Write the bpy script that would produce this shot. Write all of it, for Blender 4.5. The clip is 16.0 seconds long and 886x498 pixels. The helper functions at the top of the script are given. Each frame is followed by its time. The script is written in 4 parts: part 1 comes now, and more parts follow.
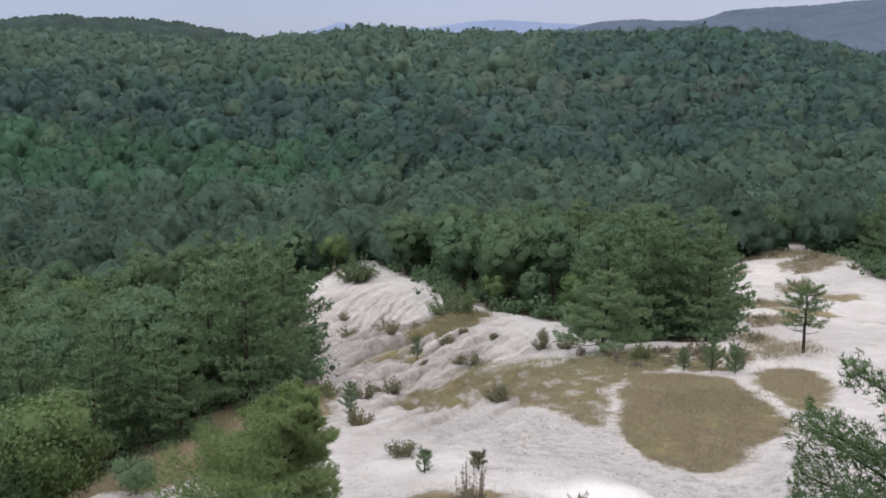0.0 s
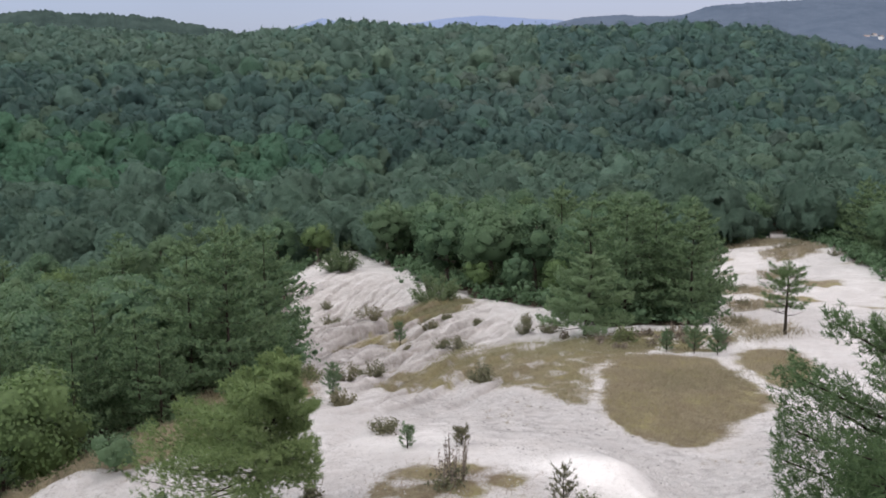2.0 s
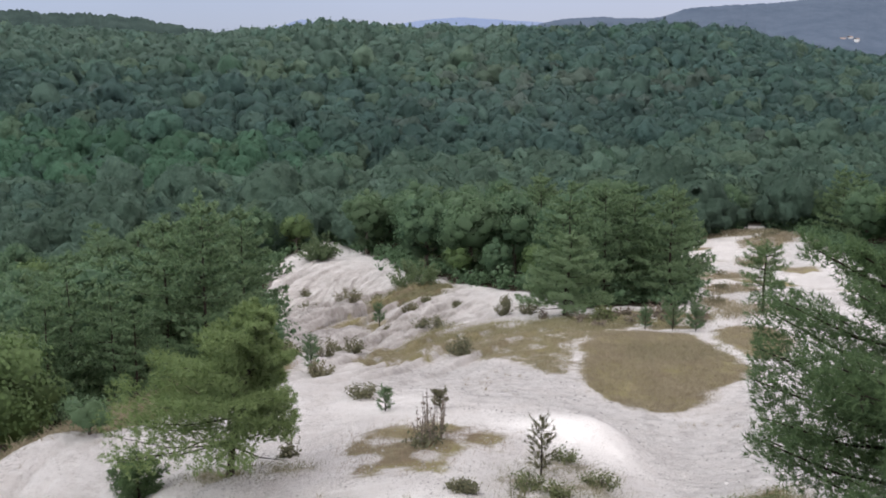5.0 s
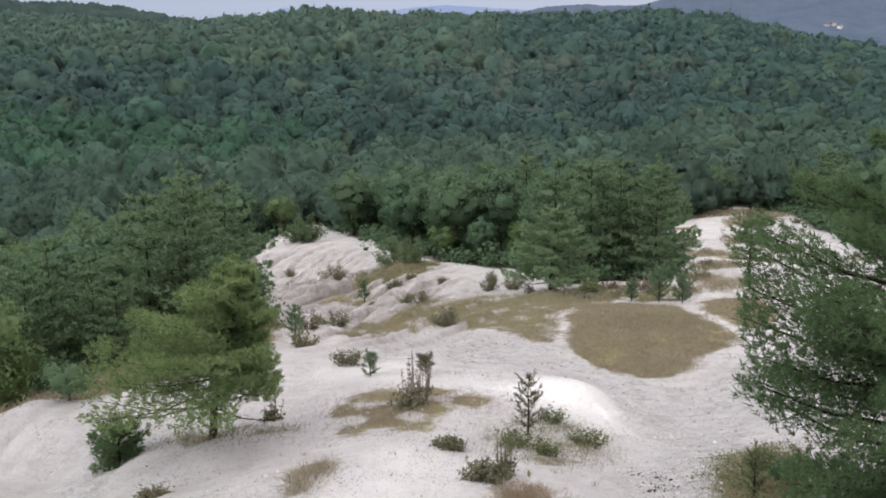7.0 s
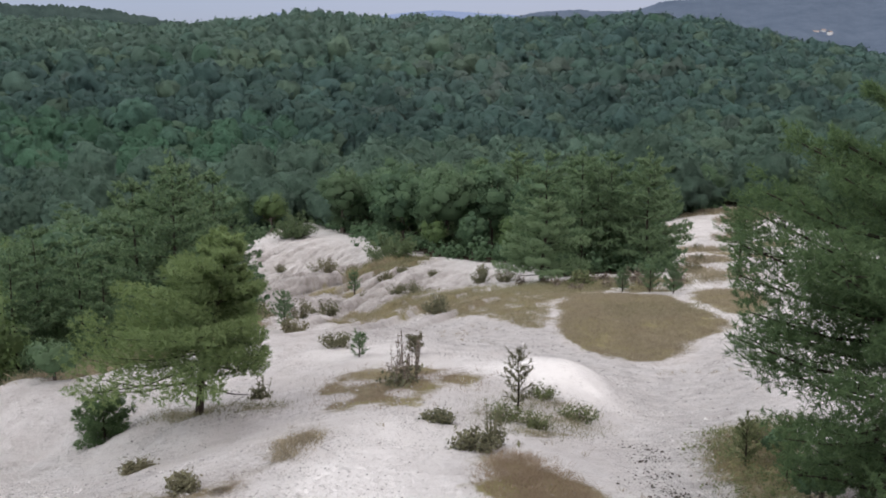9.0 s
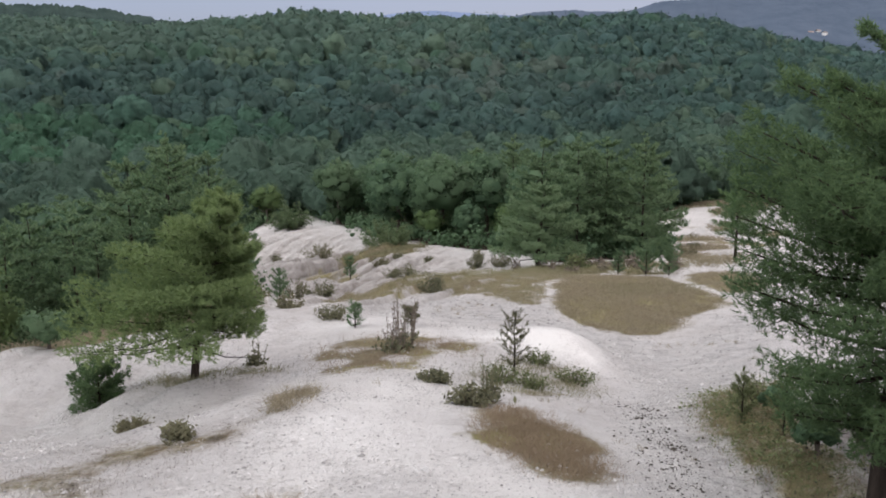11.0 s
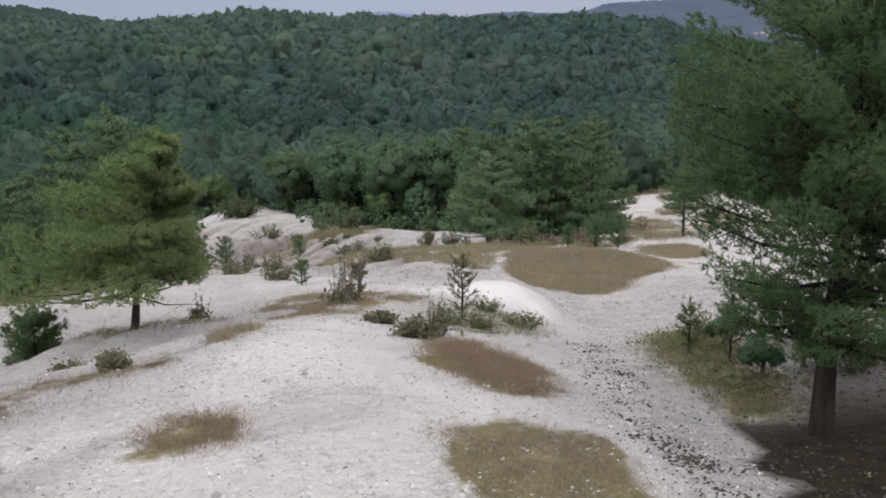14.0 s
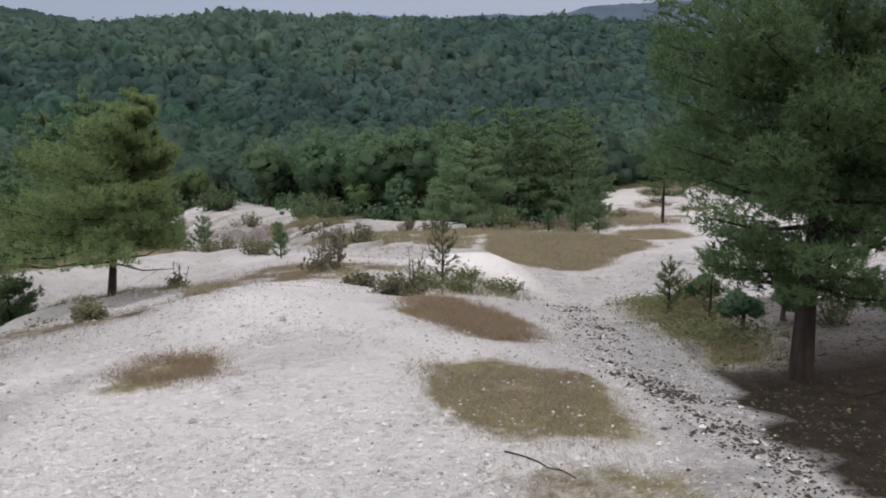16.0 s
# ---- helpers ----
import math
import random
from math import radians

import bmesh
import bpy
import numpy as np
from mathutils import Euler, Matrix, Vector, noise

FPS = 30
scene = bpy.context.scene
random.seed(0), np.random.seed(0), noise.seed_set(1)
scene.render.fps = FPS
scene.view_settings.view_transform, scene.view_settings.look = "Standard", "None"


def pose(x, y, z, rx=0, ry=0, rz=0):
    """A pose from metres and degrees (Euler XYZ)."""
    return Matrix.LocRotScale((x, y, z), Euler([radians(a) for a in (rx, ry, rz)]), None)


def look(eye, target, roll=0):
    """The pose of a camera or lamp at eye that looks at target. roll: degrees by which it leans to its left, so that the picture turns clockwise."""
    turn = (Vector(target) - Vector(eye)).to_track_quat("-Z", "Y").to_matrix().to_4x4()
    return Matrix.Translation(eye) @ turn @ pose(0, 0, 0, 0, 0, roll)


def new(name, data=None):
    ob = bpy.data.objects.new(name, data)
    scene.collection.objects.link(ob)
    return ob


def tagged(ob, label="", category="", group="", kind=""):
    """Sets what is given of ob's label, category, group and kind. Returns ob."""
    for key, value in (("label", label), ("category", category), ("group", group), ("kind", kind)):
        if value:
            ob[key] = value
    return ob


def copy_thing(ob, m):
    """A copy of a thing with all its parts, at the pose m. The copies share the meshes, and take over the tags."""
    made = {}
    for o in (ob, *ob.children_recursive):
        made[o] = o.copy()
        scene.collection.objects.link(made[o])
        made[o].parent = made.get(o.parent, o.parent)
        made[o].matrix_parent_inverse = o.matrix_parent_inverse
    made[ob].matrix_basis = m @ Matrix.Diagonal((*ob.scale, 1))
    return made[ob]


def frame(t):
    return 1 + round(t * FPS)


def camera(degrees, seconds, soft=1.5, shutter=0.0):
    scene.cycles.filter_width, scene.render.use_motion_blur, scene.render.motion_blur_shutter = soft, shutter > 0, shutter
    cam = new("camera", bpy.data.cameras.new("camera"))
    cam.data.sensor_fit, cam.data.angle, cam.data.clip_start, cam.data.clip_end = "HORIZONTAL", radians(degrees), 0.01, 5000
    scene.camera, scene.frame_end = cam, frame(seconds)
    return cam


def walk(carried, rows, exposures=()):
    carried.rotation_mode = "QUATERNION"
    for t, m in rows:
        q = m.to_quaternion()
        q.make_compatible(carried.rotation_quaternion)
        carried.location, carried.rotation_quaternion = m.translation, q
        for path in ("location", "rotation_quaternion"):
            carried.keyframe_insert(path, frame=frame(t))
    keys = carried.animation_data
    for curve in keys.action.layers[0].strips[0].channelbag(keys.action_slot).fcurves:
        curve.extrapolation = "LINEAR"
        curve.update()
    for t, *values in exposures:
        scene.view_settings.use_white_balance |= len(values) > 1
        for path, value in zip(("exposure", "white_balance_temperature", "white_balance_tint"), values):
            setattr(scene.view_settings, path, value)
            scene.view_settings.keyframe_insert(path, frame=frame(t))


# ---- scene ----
cam = camera(50.1, 16.0, soft=1.8)
METRES, EYE, TILT, LEAN, TURN = 8.0, 13.4, -10.3, 0.0, 0.0
ROWS = [
    (0.0, 0.0, 0.0, 0.0, 0.0, 0.0, -0.0),
    (0.5, -0.0008, 0.0008, -0.0272, -0.1, -0.06, 0.02),
    (1.0, 0.0006, 0.0074, -0.0521, -0.22, -0.08, 0.08),
    (1.5, 0.0021, 0.0142, -0.0787, -0.64, -0.14, 0.21),
    (2.0, 0.0074, 0.0232, -0.1003, -1.0, -0.22, 0.33),
    (2.5, 0.0125, 0.0262, -0.132, -1.2, 0.04, 0.33),
    (3.0, 0.0178, 0.0273, -0.1589, -1.4, 0.08, 0.38),
    (3.5, 0.0189, 0.0263, -0.1898, -1.54, 0.12, 0.37),
    (4.0, 0.0184, 0.0259, -0.2206, -1.66, 0.03, 0.37),
    (6.5, 0.0174, 0.0786, -0.3683, -2.97, -0.55, 0.66),
    (7.0, 0.0225, 0.0909, -0.3954, -3.05, -0.8, 0.75),
    (7.5, 0.0256, 0.1006, -0.4246, -3.18, -0.83, 0.75),
    (8.0, 0.0286, 0.1115, -0.4503, -3.35, -0.57, 0.74),
    (8.5, 0.0292, 0.1187, -0.4774, -3.44, -0.77, 0.7),
    (9.0, 0.0301, 0.12, -0.5069, -3.56, -0.5, 0.69),
    (11.5, 0.0273, 0.127, -0.6747, -4.04, -0.45, 0.7),
    (12.0, 0.0336, 0.132, -0.7115, -5.85, -0.27, 1.16),
    (12.5, 0.0395, 0.1417, -0.7469, -5.99, -0.48, 1.2),
    (13.0, 0.0453, 0.1487, -0.7802, -6.19, -0.46, 1.23),
    (13.5, 0.049, 0.1555, -0.8099, -6.28, -0.51, 1.23),
    (14.0, 0.0497, 0.1605, -0.8398, -6.67, -0.42, 1.23),
    (14.5, 0.05, 0.1666, -0.8692, -6.88, -0.3, 1.18),
    (15.0, 0.0478, 0.1713, -0.9034, -6.25, -0.21, 0.95),
    (15.5, 0.0465, 0.1688, -0.9357, -6.54, -0.37, 1.08),
    (16.0, 0.0496, 0.1732, -0.9685, -7.85, -0.29, 1.31),
]
walk(cam, [(t, pose(0, 0, EYE, TILT, LEAN, TURN) @ pose(METRES * x, METRES * y, METRES * z, 90 + pitch, roll, yaw)) for t, x, y, z, yaw, pitch, roll in ROWS],
     exposures=[(0, .22), (4, .26), (7, .28), (9, .10), (12, .06), (14, -.04), (16, -.1)])

# ---- sky and sun: an even overcast, slightly brighter overhead ----
SUN_TURN, SUN_UP = radians(235), radians(50)
world = bpy.data.worlds.new("overcast")
scene.world = world
world.use_nodes = True
wn, wl = world.node_tree.nodes, world.node_tree.links
wn.clear()
sky = wn.new("ShaderNodeTexSky")
sky.sky_type, sky.sun_disc, sky.sun_elevation, sky.sun_rotation = "NISHITA", False, SUN_UP, SUN_TURN
sky.air_density, sky.dust_density = 1.0, 2.0
place = wn.new("ShaderNodeTexCoord")
split = wn.new("ShaderNodeSeparateXYZ")
wl.new(place.outputs["Generated"], split.inputs[0])
height = wn.new("ShaderNodeValToRGB")
height.color_ramp.elements[0].position, height.color_ramp.elements[0].color = 0.0, (.37, .415, .56, 1)
height.color_ramp.elements[1].position, height.color_ramp.elements[1].color = 0.42, (1.46, 1.49, 1.58, 1)
e = height.color_ramp.elements.new(.12)
e.color = (.345, .41, .615, 1)
wl.new(split.outputs["Z"], height.inputs[0])
side = wn.new("ShaderNodeMapRange")
side.inputs["From Min"].default_value, side.inputs["From Max"].default_value = -.35, .45
wl.new(split.outputs["X"], side.inputs["Value"])
warm = wn.new("ShaderNodeMix")
warm.data_type, warm.blend_type = "RGBA", "MULTIPLY"
warm.inputs[7].default_value = (1.25, 1.12, 1.06, 1)
wl.new(side.outputs[0], warm.inputs[0])
wl.new(height.outputs[0], warm.inputs[6])
cloud = wn.new("ShaderNodeTexNoise")
cloud.inputs["Scale"].default_value, cloud.inputs["Detail"].default_value = 2.5, 4
wl.new(place.outputs["Generated"], cloud.inputs["Vector"])
soft_cloud = wn.new("ShaderNodeMapRange")
soft_cloud.inputs["To Min"].default_value, soft_cloud.inputs["To Max"].default_value = .88, 1.12
wl.new(cloud.outputs["Fac"], soft_cloud.inputs["Value"])
layer = wn.new("ShaderNodeVectorMath")
layer.operation = "SCALE"
wl.new(warm.outputs[2], layer.inputs[0])
wl.new(soft_cloud.outputs[0], layer.inputs["Scale"])
bg_sky, bg_cloud, both, wout = (wn.new(n) for n in ("ShaderNodeBackground", "ShaderNodeBackground", "ShaderNodeAddShader", "ShaderNodeOutputWorld"))
bg_sky.inputs["Strength"].default_value, bg_cloud.inputs["Strength"].default_value = .03, .79
wl.new(sky.outputs[0], bg_sky.inputs["Color"])
wl.new(layer.outputs[0], bg_cloud.inputs["Color"])
wl.new(bg_sky.outputs[0], both.inputs[0])
wl.new(bg_cloud.outputs[0], both.inputs[1])
wl.new(both.outputs[0], wout.inputs[0])

sun = new("sun", bpy.data.lights.new("sun", "SUN"))
sun.data.energy, sun.data.angle, sun.data.color = .95, radians(30), (1, .97, .93)
sun.matrix_world = look(Vector((math.sin(SUN_TURN) * math.cos(SUN_UP), math.cos(SUN_TURN) * math.cos(SUN_UP), math.sin(SUN_UP))) * 50, (0, 0, 0))

# ---- materials ----
def material(name, rough=.8, spec=.25):
    m = bpy.data.materials.new(name)
    m.use_nodes = True
    b = m.node_tree.nodes["Principled BSDF"]
    b.inputs["Roughness"].default_value = rough
    b.inputs["Specular IOR Level"].default_value = spec
    return m, m.node_tree.nodes, m.node_tree.links, b


def mixed(nodes, links, fac, a, b, blend="MIX"):
    """A colour mix; each of fac, a and b is a socket or a value."""
    n = nodes.new("ShaderNodeMix")
    n.data_type, n.blend_type = "RGBA", blend
    for slot, v in ((0, fac), (6, a), (7, b)):
        if isinstance(v, bpy.types.NodeSocket):
            links.new(v, n.inputs[slot])
        else:
            n.inputs[slot].default_value = v if slot == 0 or len(v) == 4 else (*v, 1)
    return n.outputs[2]


def grain(nodes, links, scale, detail=5, rough=.6, low=.35, high=.65, kind="Object", stretch=None, turn=0):
    """Noise at a real size, spread to 0..1."""
    co = nodes.new("ShaderNodeTexCoord")
    n = nodes.new("ShaderNodeTexNoise")
    n.inputs["Scale"].default_value, n.inputs["Detail"].default_value, n.inputs["Roughness"].default_value = scale, detail, rough
    source = co.outputs[kind]
    if stretch:
        mp = nodes.new("ShaderNodeMapping")
        mp.vector_type = "TEXTURE"
        mp.inputs["Scale"].default_value = [1 / s for s in stretch]
        mp.inputs["Rotation"].default_value = (0, 0, turn)
        links.new(source, mp.inputs["Vector"])
        source = mp.outputs[0]
    links.new(source, n.inputs["Vector"])
    r = nodes.new("ShaderNodeMapRange")
    r.inputs["From Min"].default_value, r.inputs["From Max"].default_value = low, high
    links.new(n.outputs["Fac"], r.inputs["Value"])
    return r.outputs[0]


def times(nodes, links, a, b, op="MULTIPLY", clamp=True):
    n = nodes.new("ShaderNodeMath")
    n.operation, n.use_clamp = op, clamp
    for i, v in enumerate((a, b)):
        if isinstance(v, bpy.types.NodeSocket):
            links.new(v, n.inputs[i])
        else:
            n.inputs[i].default_value = v
    return n.outputs[0]


def cracks(nodes, links, scale, stretch, turn, width, uneven=.35):
    """Wavering joints between stretched cells: 1 on the joint, 0 at the given share of a cell away from it."""
    co, mp, wob, add = (nodes.new("ShaderNode" + k) for k in ("TexCoord", "Mapping", "TexNoise", "VectorMath"))
    mp.vector_type = "TEXTURE"
    mp.inputs["Scale"].default_value = [1 / s for s in stretch]
    mp.inputs["Rotation"].default_value = (0, 0, turn)
    wob.inputs["Scale"].default_value, wob.inputs["Detail"].default_value = 1.3, 6
    links.new(co.outputs["Object"], wob.inputs["Vector"])
    links.new(wob.outputs["Color"], add.inputs[0])
    add.operation = "MULTIPLY_ADD"
    add.inputs[1].default_value = (uneven * 3, uneven * 3, uneven * 3)
    links.new(co.outputs["Object"], add.inputs[2])
    links.new(add.outputs[0], mp.inputs["Vector"])
    v = nodes.new("ShaderNodeTexVoronoi")
    v.feature = "DISTANCE_TO_EDGE"
    v.inputs["Scale"].default_value = scale
    links.new(mp.outputs[0], v.inputs["Vector"])
    r = nodes.new("ShaderNodeMapRange")
    r.inputs["From Min"].default_value, r.inputs["From Max"].default_value = width, 0
    links.new(v.outputs["Distance"], r.inputs["Value"])
    return r.outputs[0]


def bump(nodes, links, bsdf, h, strength, distance):
    n = nodes.new("ShaderNodeBump")
    n.inputs["Strength"].default_value, n.inputs["Distance"].default_value = strength, distance
    links.new(h, n.inputs["Height"])
    links.new(n.outputs[0], bsdf.inputs["Normal"])


def ground_material():
    m, n, l, b = material("pale_clay_ground", .95, .1)

    def mark(name):
        at = n.new("ShaderNodeAttribute")
        at.attribute_name = name
        return at

    def amount(*v):
        out = v[0]
        for k in v[1:]:
            out = times(n, l, out, k)
        return out

    at = mark("cover")
    s = n.new("ShaderNodeSeparateColor")
    l.new(at.outputs["Color"], s.inputs[0])
    soil, turf, gravel, smooth = s.outputs[0], s.outputs[1], s.outputs[2], at.outputs["Alpha"]
    rock, joint = mark("rock").outputs["Fac"], mark("joint").outputs["Fac"]
    big = grain(n, l, .28, 5, .65, .36, .64)
    mid = grain(n, l, 2.2, 6, .7, .36, .64)
    fine = grain(n, l, 11, 6, .8, .42, .62)
    speck = grain(n, l, 30, 5, .8, .56, .60)
    crumb = grain(n, l, 6.5, 8, .85, .555, .61)
    patchy = grain(n, l, .8, 7, .75, .42, .64)
    strata = grain(n, l, .5, 8, .8, .40, .66, stretch=(.4, 1.8, 3))
    veins = grain(n, l, .9, 9, .78, .47, .56, stretch=(.2, 1, .5), turn=1.1)
    ripple = grain(n, l, 2.2, 9, .85, .52, .59, stretch=(.5, 1.3, 1), turn=.12)
    split_wide, split_slim = cracks(n, l, .7, (.16, 1, .3), 1.1, .2), cracks(n, l, 1.7, (.3, 1, .5), 1.0, .2)
    broken = times(n, l, split_wide, times(n, l, split_slim, .6), "MAXIMUM")
    fleck = grain(n, l, 12, 5, .85, .59, .615, stretch=(.45, 1, 1), turn=.2)
    cluster = grain(n, l, .75, 7, .75, .46, .62)
    clay = mixed(n, l, big, (.665, .638, .622), (.775, .75, .733))
    rough_part = times(n, l, 1.0, smooth, "SUBTRACT")
    clay = mixed(n, l, amount(strata, rough_part, .28), clay, (.40, .37, .355))
    clay = mixed(n, l, amount(patchy, rough_part, .28), clay, (.46, .405, .37))
    clay = mixed(n, l, amount(smooth, .5), clay, (.755, .73, .70))
    clay = mixed(n, l, amount(fine, .04), clay, (.42, .395, .38))
    clay = mixed(n, l, amount(crumb, rough_part, times(n, l, amount(cluster, .75), .14, "ADD")), clay, (.33, .31, .30))
    grey = mixed(n, l, amount(speck, .8), (.49, .475, .465), (.15, .15, .155))
    grey = mixed(n, l, amount(patchy, .5), grey, (.62, .595, .575))
    clay = mixed(n, l, amount(gravel, times(n, l, amount(mid, .85), .2, "ADD")), clay, grey)
    clay = mixed(n, l, amount(ripple, gravel, .5), clay, (.27, .255, .25))
    clay = mixed(n, l, amount(ripple, rough_part, .14), clay, (.30, .27, .25))
    # shade under the ledges and dirt in the cracks, both put into the colour
    clay = mixed(n, l, amount(joint, times(n, l, amount(mid, .6), .2, "ADD")), clay, (.19, .162, .138))
    clay = mixed(n, l, amount(broken, rock, times(n, l, amount(big, .7), .25, "ADD"), .7), clay, (.20, .172, .15))
    clay = mixed(n, l, amount(veins, rock, .22), clay, (.26, .225, .20))
    clay = mixed(n, l, amount(fleck, times(n, l, amount(cluster, .6), .28, "ADD")), clay, (.22, .20, .185))
    clay = mixed(n, l, amount(speck, times(n, l, amount(cluster, .5), .25, "ADD")), clay, (.20, .185, .17))
    dry = mixed(n, l, mid, (.215, .180, .125), (.36, .31, .205))
    dry = mixed(n, l, amount(fine, .6), dry, (.17, .15, .085))
    dry = mixed(n, l, amount(crumb, .5), dry, (.13, .115, .07))
    dry = mixed(n, l, amount(grain(n, l, .3, 4, .6, .42, .62), .6), dry, (.31, .285, .125))
    dry = mixed(n, l, amount(grain(n, l, .5, 5, .7, .5, .66, stretch=(1, .7, 1)), .6), dry, (.20, .150, .105))
    ragged = times(n, l, amount(mid, .75), amount(crumb, .35), "ADD", False)
    edge_t = times(n, l, times(n, l, turf, 2.1, clamp=False), ragged, "SUBTRACT")
    col = mixed(n, l, edge_t, clay, dry)
    litter = mixed(n, l, mid, (.024, .018, .012), (.066, .045, .032))
    litter = mixed(n, l, amount(fine, .5), litter, (.030, .034, .016))
    litter = mixed(n, l, amount(speck, .5), litter, (.15, .12, .10))
    edge_s = times(n, l, times(n, l, soil, 1.7, clamp=False), amount(times(n, l, 1.0, crumb, "SUBTRACT"), .7), "SUBTRACT")
    col = mixed(n, l, edge_s, col, litter)
    l.new(col, b.inputs["Base Color"])
    h = times(n, l, amount(mid, .5), amount(fine, .4), "ADD", False)
    h = times(n, l, h, amount(crumb, .3), "SUBTRACT", False)
    h = times(n, l, h, amount(ripple, gravel, .4), "SUBTRACT", False)
    h = times(n, l, h, amount(broken, rock, 1.2), "SUBTRACT", False)
    h2 = mixed(n, l, amount(smooth, .7), h, (.5, .5, .5))
    bump(n, l, b, h2, .9, .09)
    return m


def leaf_material(name, dark, light, other, rough=.55, veil=.25):
    """Foliage: each leaf and each tree a little different, with some light let through."""
    m, n, l, b = material(name, rough, .3)
    geo, ob = n.new("ShaderNodeNewGeometry"), n.new("ShaderNodeObjectInfo")
    col = mixed(n, l, geo.outputs["Random Per Island"], dark, light)
    pick = n.new("ShaderNodeMapRange")
    pick.inputs["From Min"].default_value, pick.inputs["From Max"].default_value, pick.inputs["To Max"].default_value = .35, 1, .75
    l.new(ob.outputs["Random"], pick.inputs["Value"])
    col = mixed(n, l, pick.outputs[0], col, mixed(n, l, geo.outputs["Random Per Island"], other, light))
    l.new(col, b.inputs["Base Color"])
    tr, mx = n.new("ShaderNodeBsdfTranslucent"), n.new("ShaderNodeMixShader")
    l.new(col, tr.inputs["Color"])
    mx.inputs[0].default_value = veil
    l.new(b.outputs[0], mx.inputs[1])
    l.new(tr.outputs[0], mx.inputs[2])
    l.new(mx.outputs[0], n["Material Output"].inputs["Surface"])
    return m


def woods_material():
    """The far woods, each tree with its own tint, which carries the haze of distance."""
    m, n, l, b = material("hazy_far_foliage", .75, .12)
    at, geo = n.new("ShaderNodeAttribute"), n.new("ShaderNodeNewGeometry")
    at.attribute_name = "tint"
    leaf, spray = grain(n, l, 1.7, 6, .75, .36, .64), grain(n, l, .5, 5, .7, .38, .62)
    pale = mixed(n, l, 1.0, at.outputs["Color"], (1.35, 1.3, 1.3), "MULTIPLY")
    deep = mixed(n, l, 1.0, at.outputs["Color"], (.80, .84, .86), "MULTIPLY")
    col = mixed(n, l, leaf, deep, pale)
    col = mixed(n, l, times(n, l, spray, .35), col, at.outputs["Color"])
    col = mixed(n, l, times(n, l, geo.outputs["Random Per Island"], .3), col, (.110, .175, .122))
    l.new(col, b.inputs["Base Color"])
    bump(n, l, b, leaf, .8, .5)
    tr, mx = n.new("ShaderNodeBsdfTranslucent"), n.new("ShaderNodeMixShader")
    l.new(col, tr.inputs["Color"])
    mx.inputs[0].default_value = .3
    l.new(b.outputs[0], mx.inputs[1])
    l.new(tr.outputs[0], mx.inputs[2])
    l.new(mx.outputs[0], n["Material Output"].inputs["Surface"])
    return m


def bark_material(name, a, b_, scale):
    m, n, l, b = material(name, .9, .15)
    g = grain(n, l, scale, 6, .7, .35, .65, stretch=(1, 1, .25))
    col = mixed(n, l, g, a, b_)
    l.new(col, b.inputs["Base Color"])
    bump(n, l, b, g, .8, .02)
    return m


def stone_material(name, a, b_):
    m, n, l, b = material(name, .9, .2)
    geo = n.new("ShaderNodeNewGeometry")
    col = mixed(n, l, geo.outputs["Random Per Island"], a, b_)
    l.new(mixed(n, l, times(n, l, grain(n, l, 30), .15), col, (.3, .28, .26)), b.inputs["Base Color"])
    return m


def distance_material(name, a, b_, scale):
    m, n, l, b = material(name, 1, 0)
    g = grain(n, l, scale, 7, .75, .3, .7)
    l.new(mixed(n, l, g, a, b_), b.inputs["Base Color"])
    return m


GROUND = ground_material()
OAK = leaf_material("oak_leaves", (0.070, 0.134, 0.074), (0.148, 0.236, 0.126), (0.135, 0.195, 0.098), .6, .5)
LIME = leaf_material("yellow_green_leaves", (0.078, 0.132, 0.050), (0.150, 0.226, 0.084), (0.150, 0.195, 0.075), .6, .4)
OLIVE = leaf_material("olive_bush_leaves", (0.072, 0.112, 0.056), (0.150, 0.200, 0.096), (0.135, 0.170, 0.085), .65, .4)
PINE = leaf_material("pine_needles", (0.098, 0.166, 0.088), (0.200, 0.290, 0.150), (0.165, 0.235, 0.125), .6, .55)
# the woodland needles, brightened to paint the lit tiers of the lone pine
PINE_LIT = leaf_material("lit_pine_needles", (0.125, 0.205, 0.110), (0.250, 0.350, 0.190), (0.20, 0.28, 0.15), .6, .55)
PINE_LIGHT = leaf_material("fresh_pine_needles", (0.112, 0.172, 0.072), (0.262, 0.345, 0.142), (0.215, 0.29, 0.116), .6, .5)
PINE_DARK = leaf_material("dark_pine_needles", (0.078, 0.138, 0.064), (0.172, 0.255, 0.110), (0.140, 0.205, 0.09), .6, .6)
SHRUB = leaf_material("shrub_leaves", (0.094, 0.099, 0.061), (0.209, 0.204, 0.121), (0.165, 0.138, 0.088), .7, .3)
STRAW = leaf_material("dry_grass", (.24, .20, .125), (.46, .40, .26), (.36, .33, .19), .85, .45)
STRAW_DARK = leaf_material("brown_dry_grass", (.20, .17, .12), (.40, .345, .24), (.31, .28, .185), .85, .45)
STRAW_RED = leaf_material("reddish_dry_grass", (.18, .135, .095), (.34, .265, .185), (.28, .215, .145), .85, .45)
GREEN_GRASS = leaf_material("green_grass", (.15, .145, .085), (.29, .275, .165), (.27, .245, .145), .85, .45)
HERB = leaf_material("herb_leaves", (0.084, 0.108, 0.050), (0.198, 0.222, 0.102), (0.168, 0.174, 0.084), .7, .35)
DEAD = leaf_material("dead_stalks", (.11, .09, .075), (.23, .19, .15), (.17, .145, .115), .85, .1)
WOODS = woods_material()
BARK = bark_material("grey_brown_bark", (.055, .045, .037), (.17, .14, .115), 9)
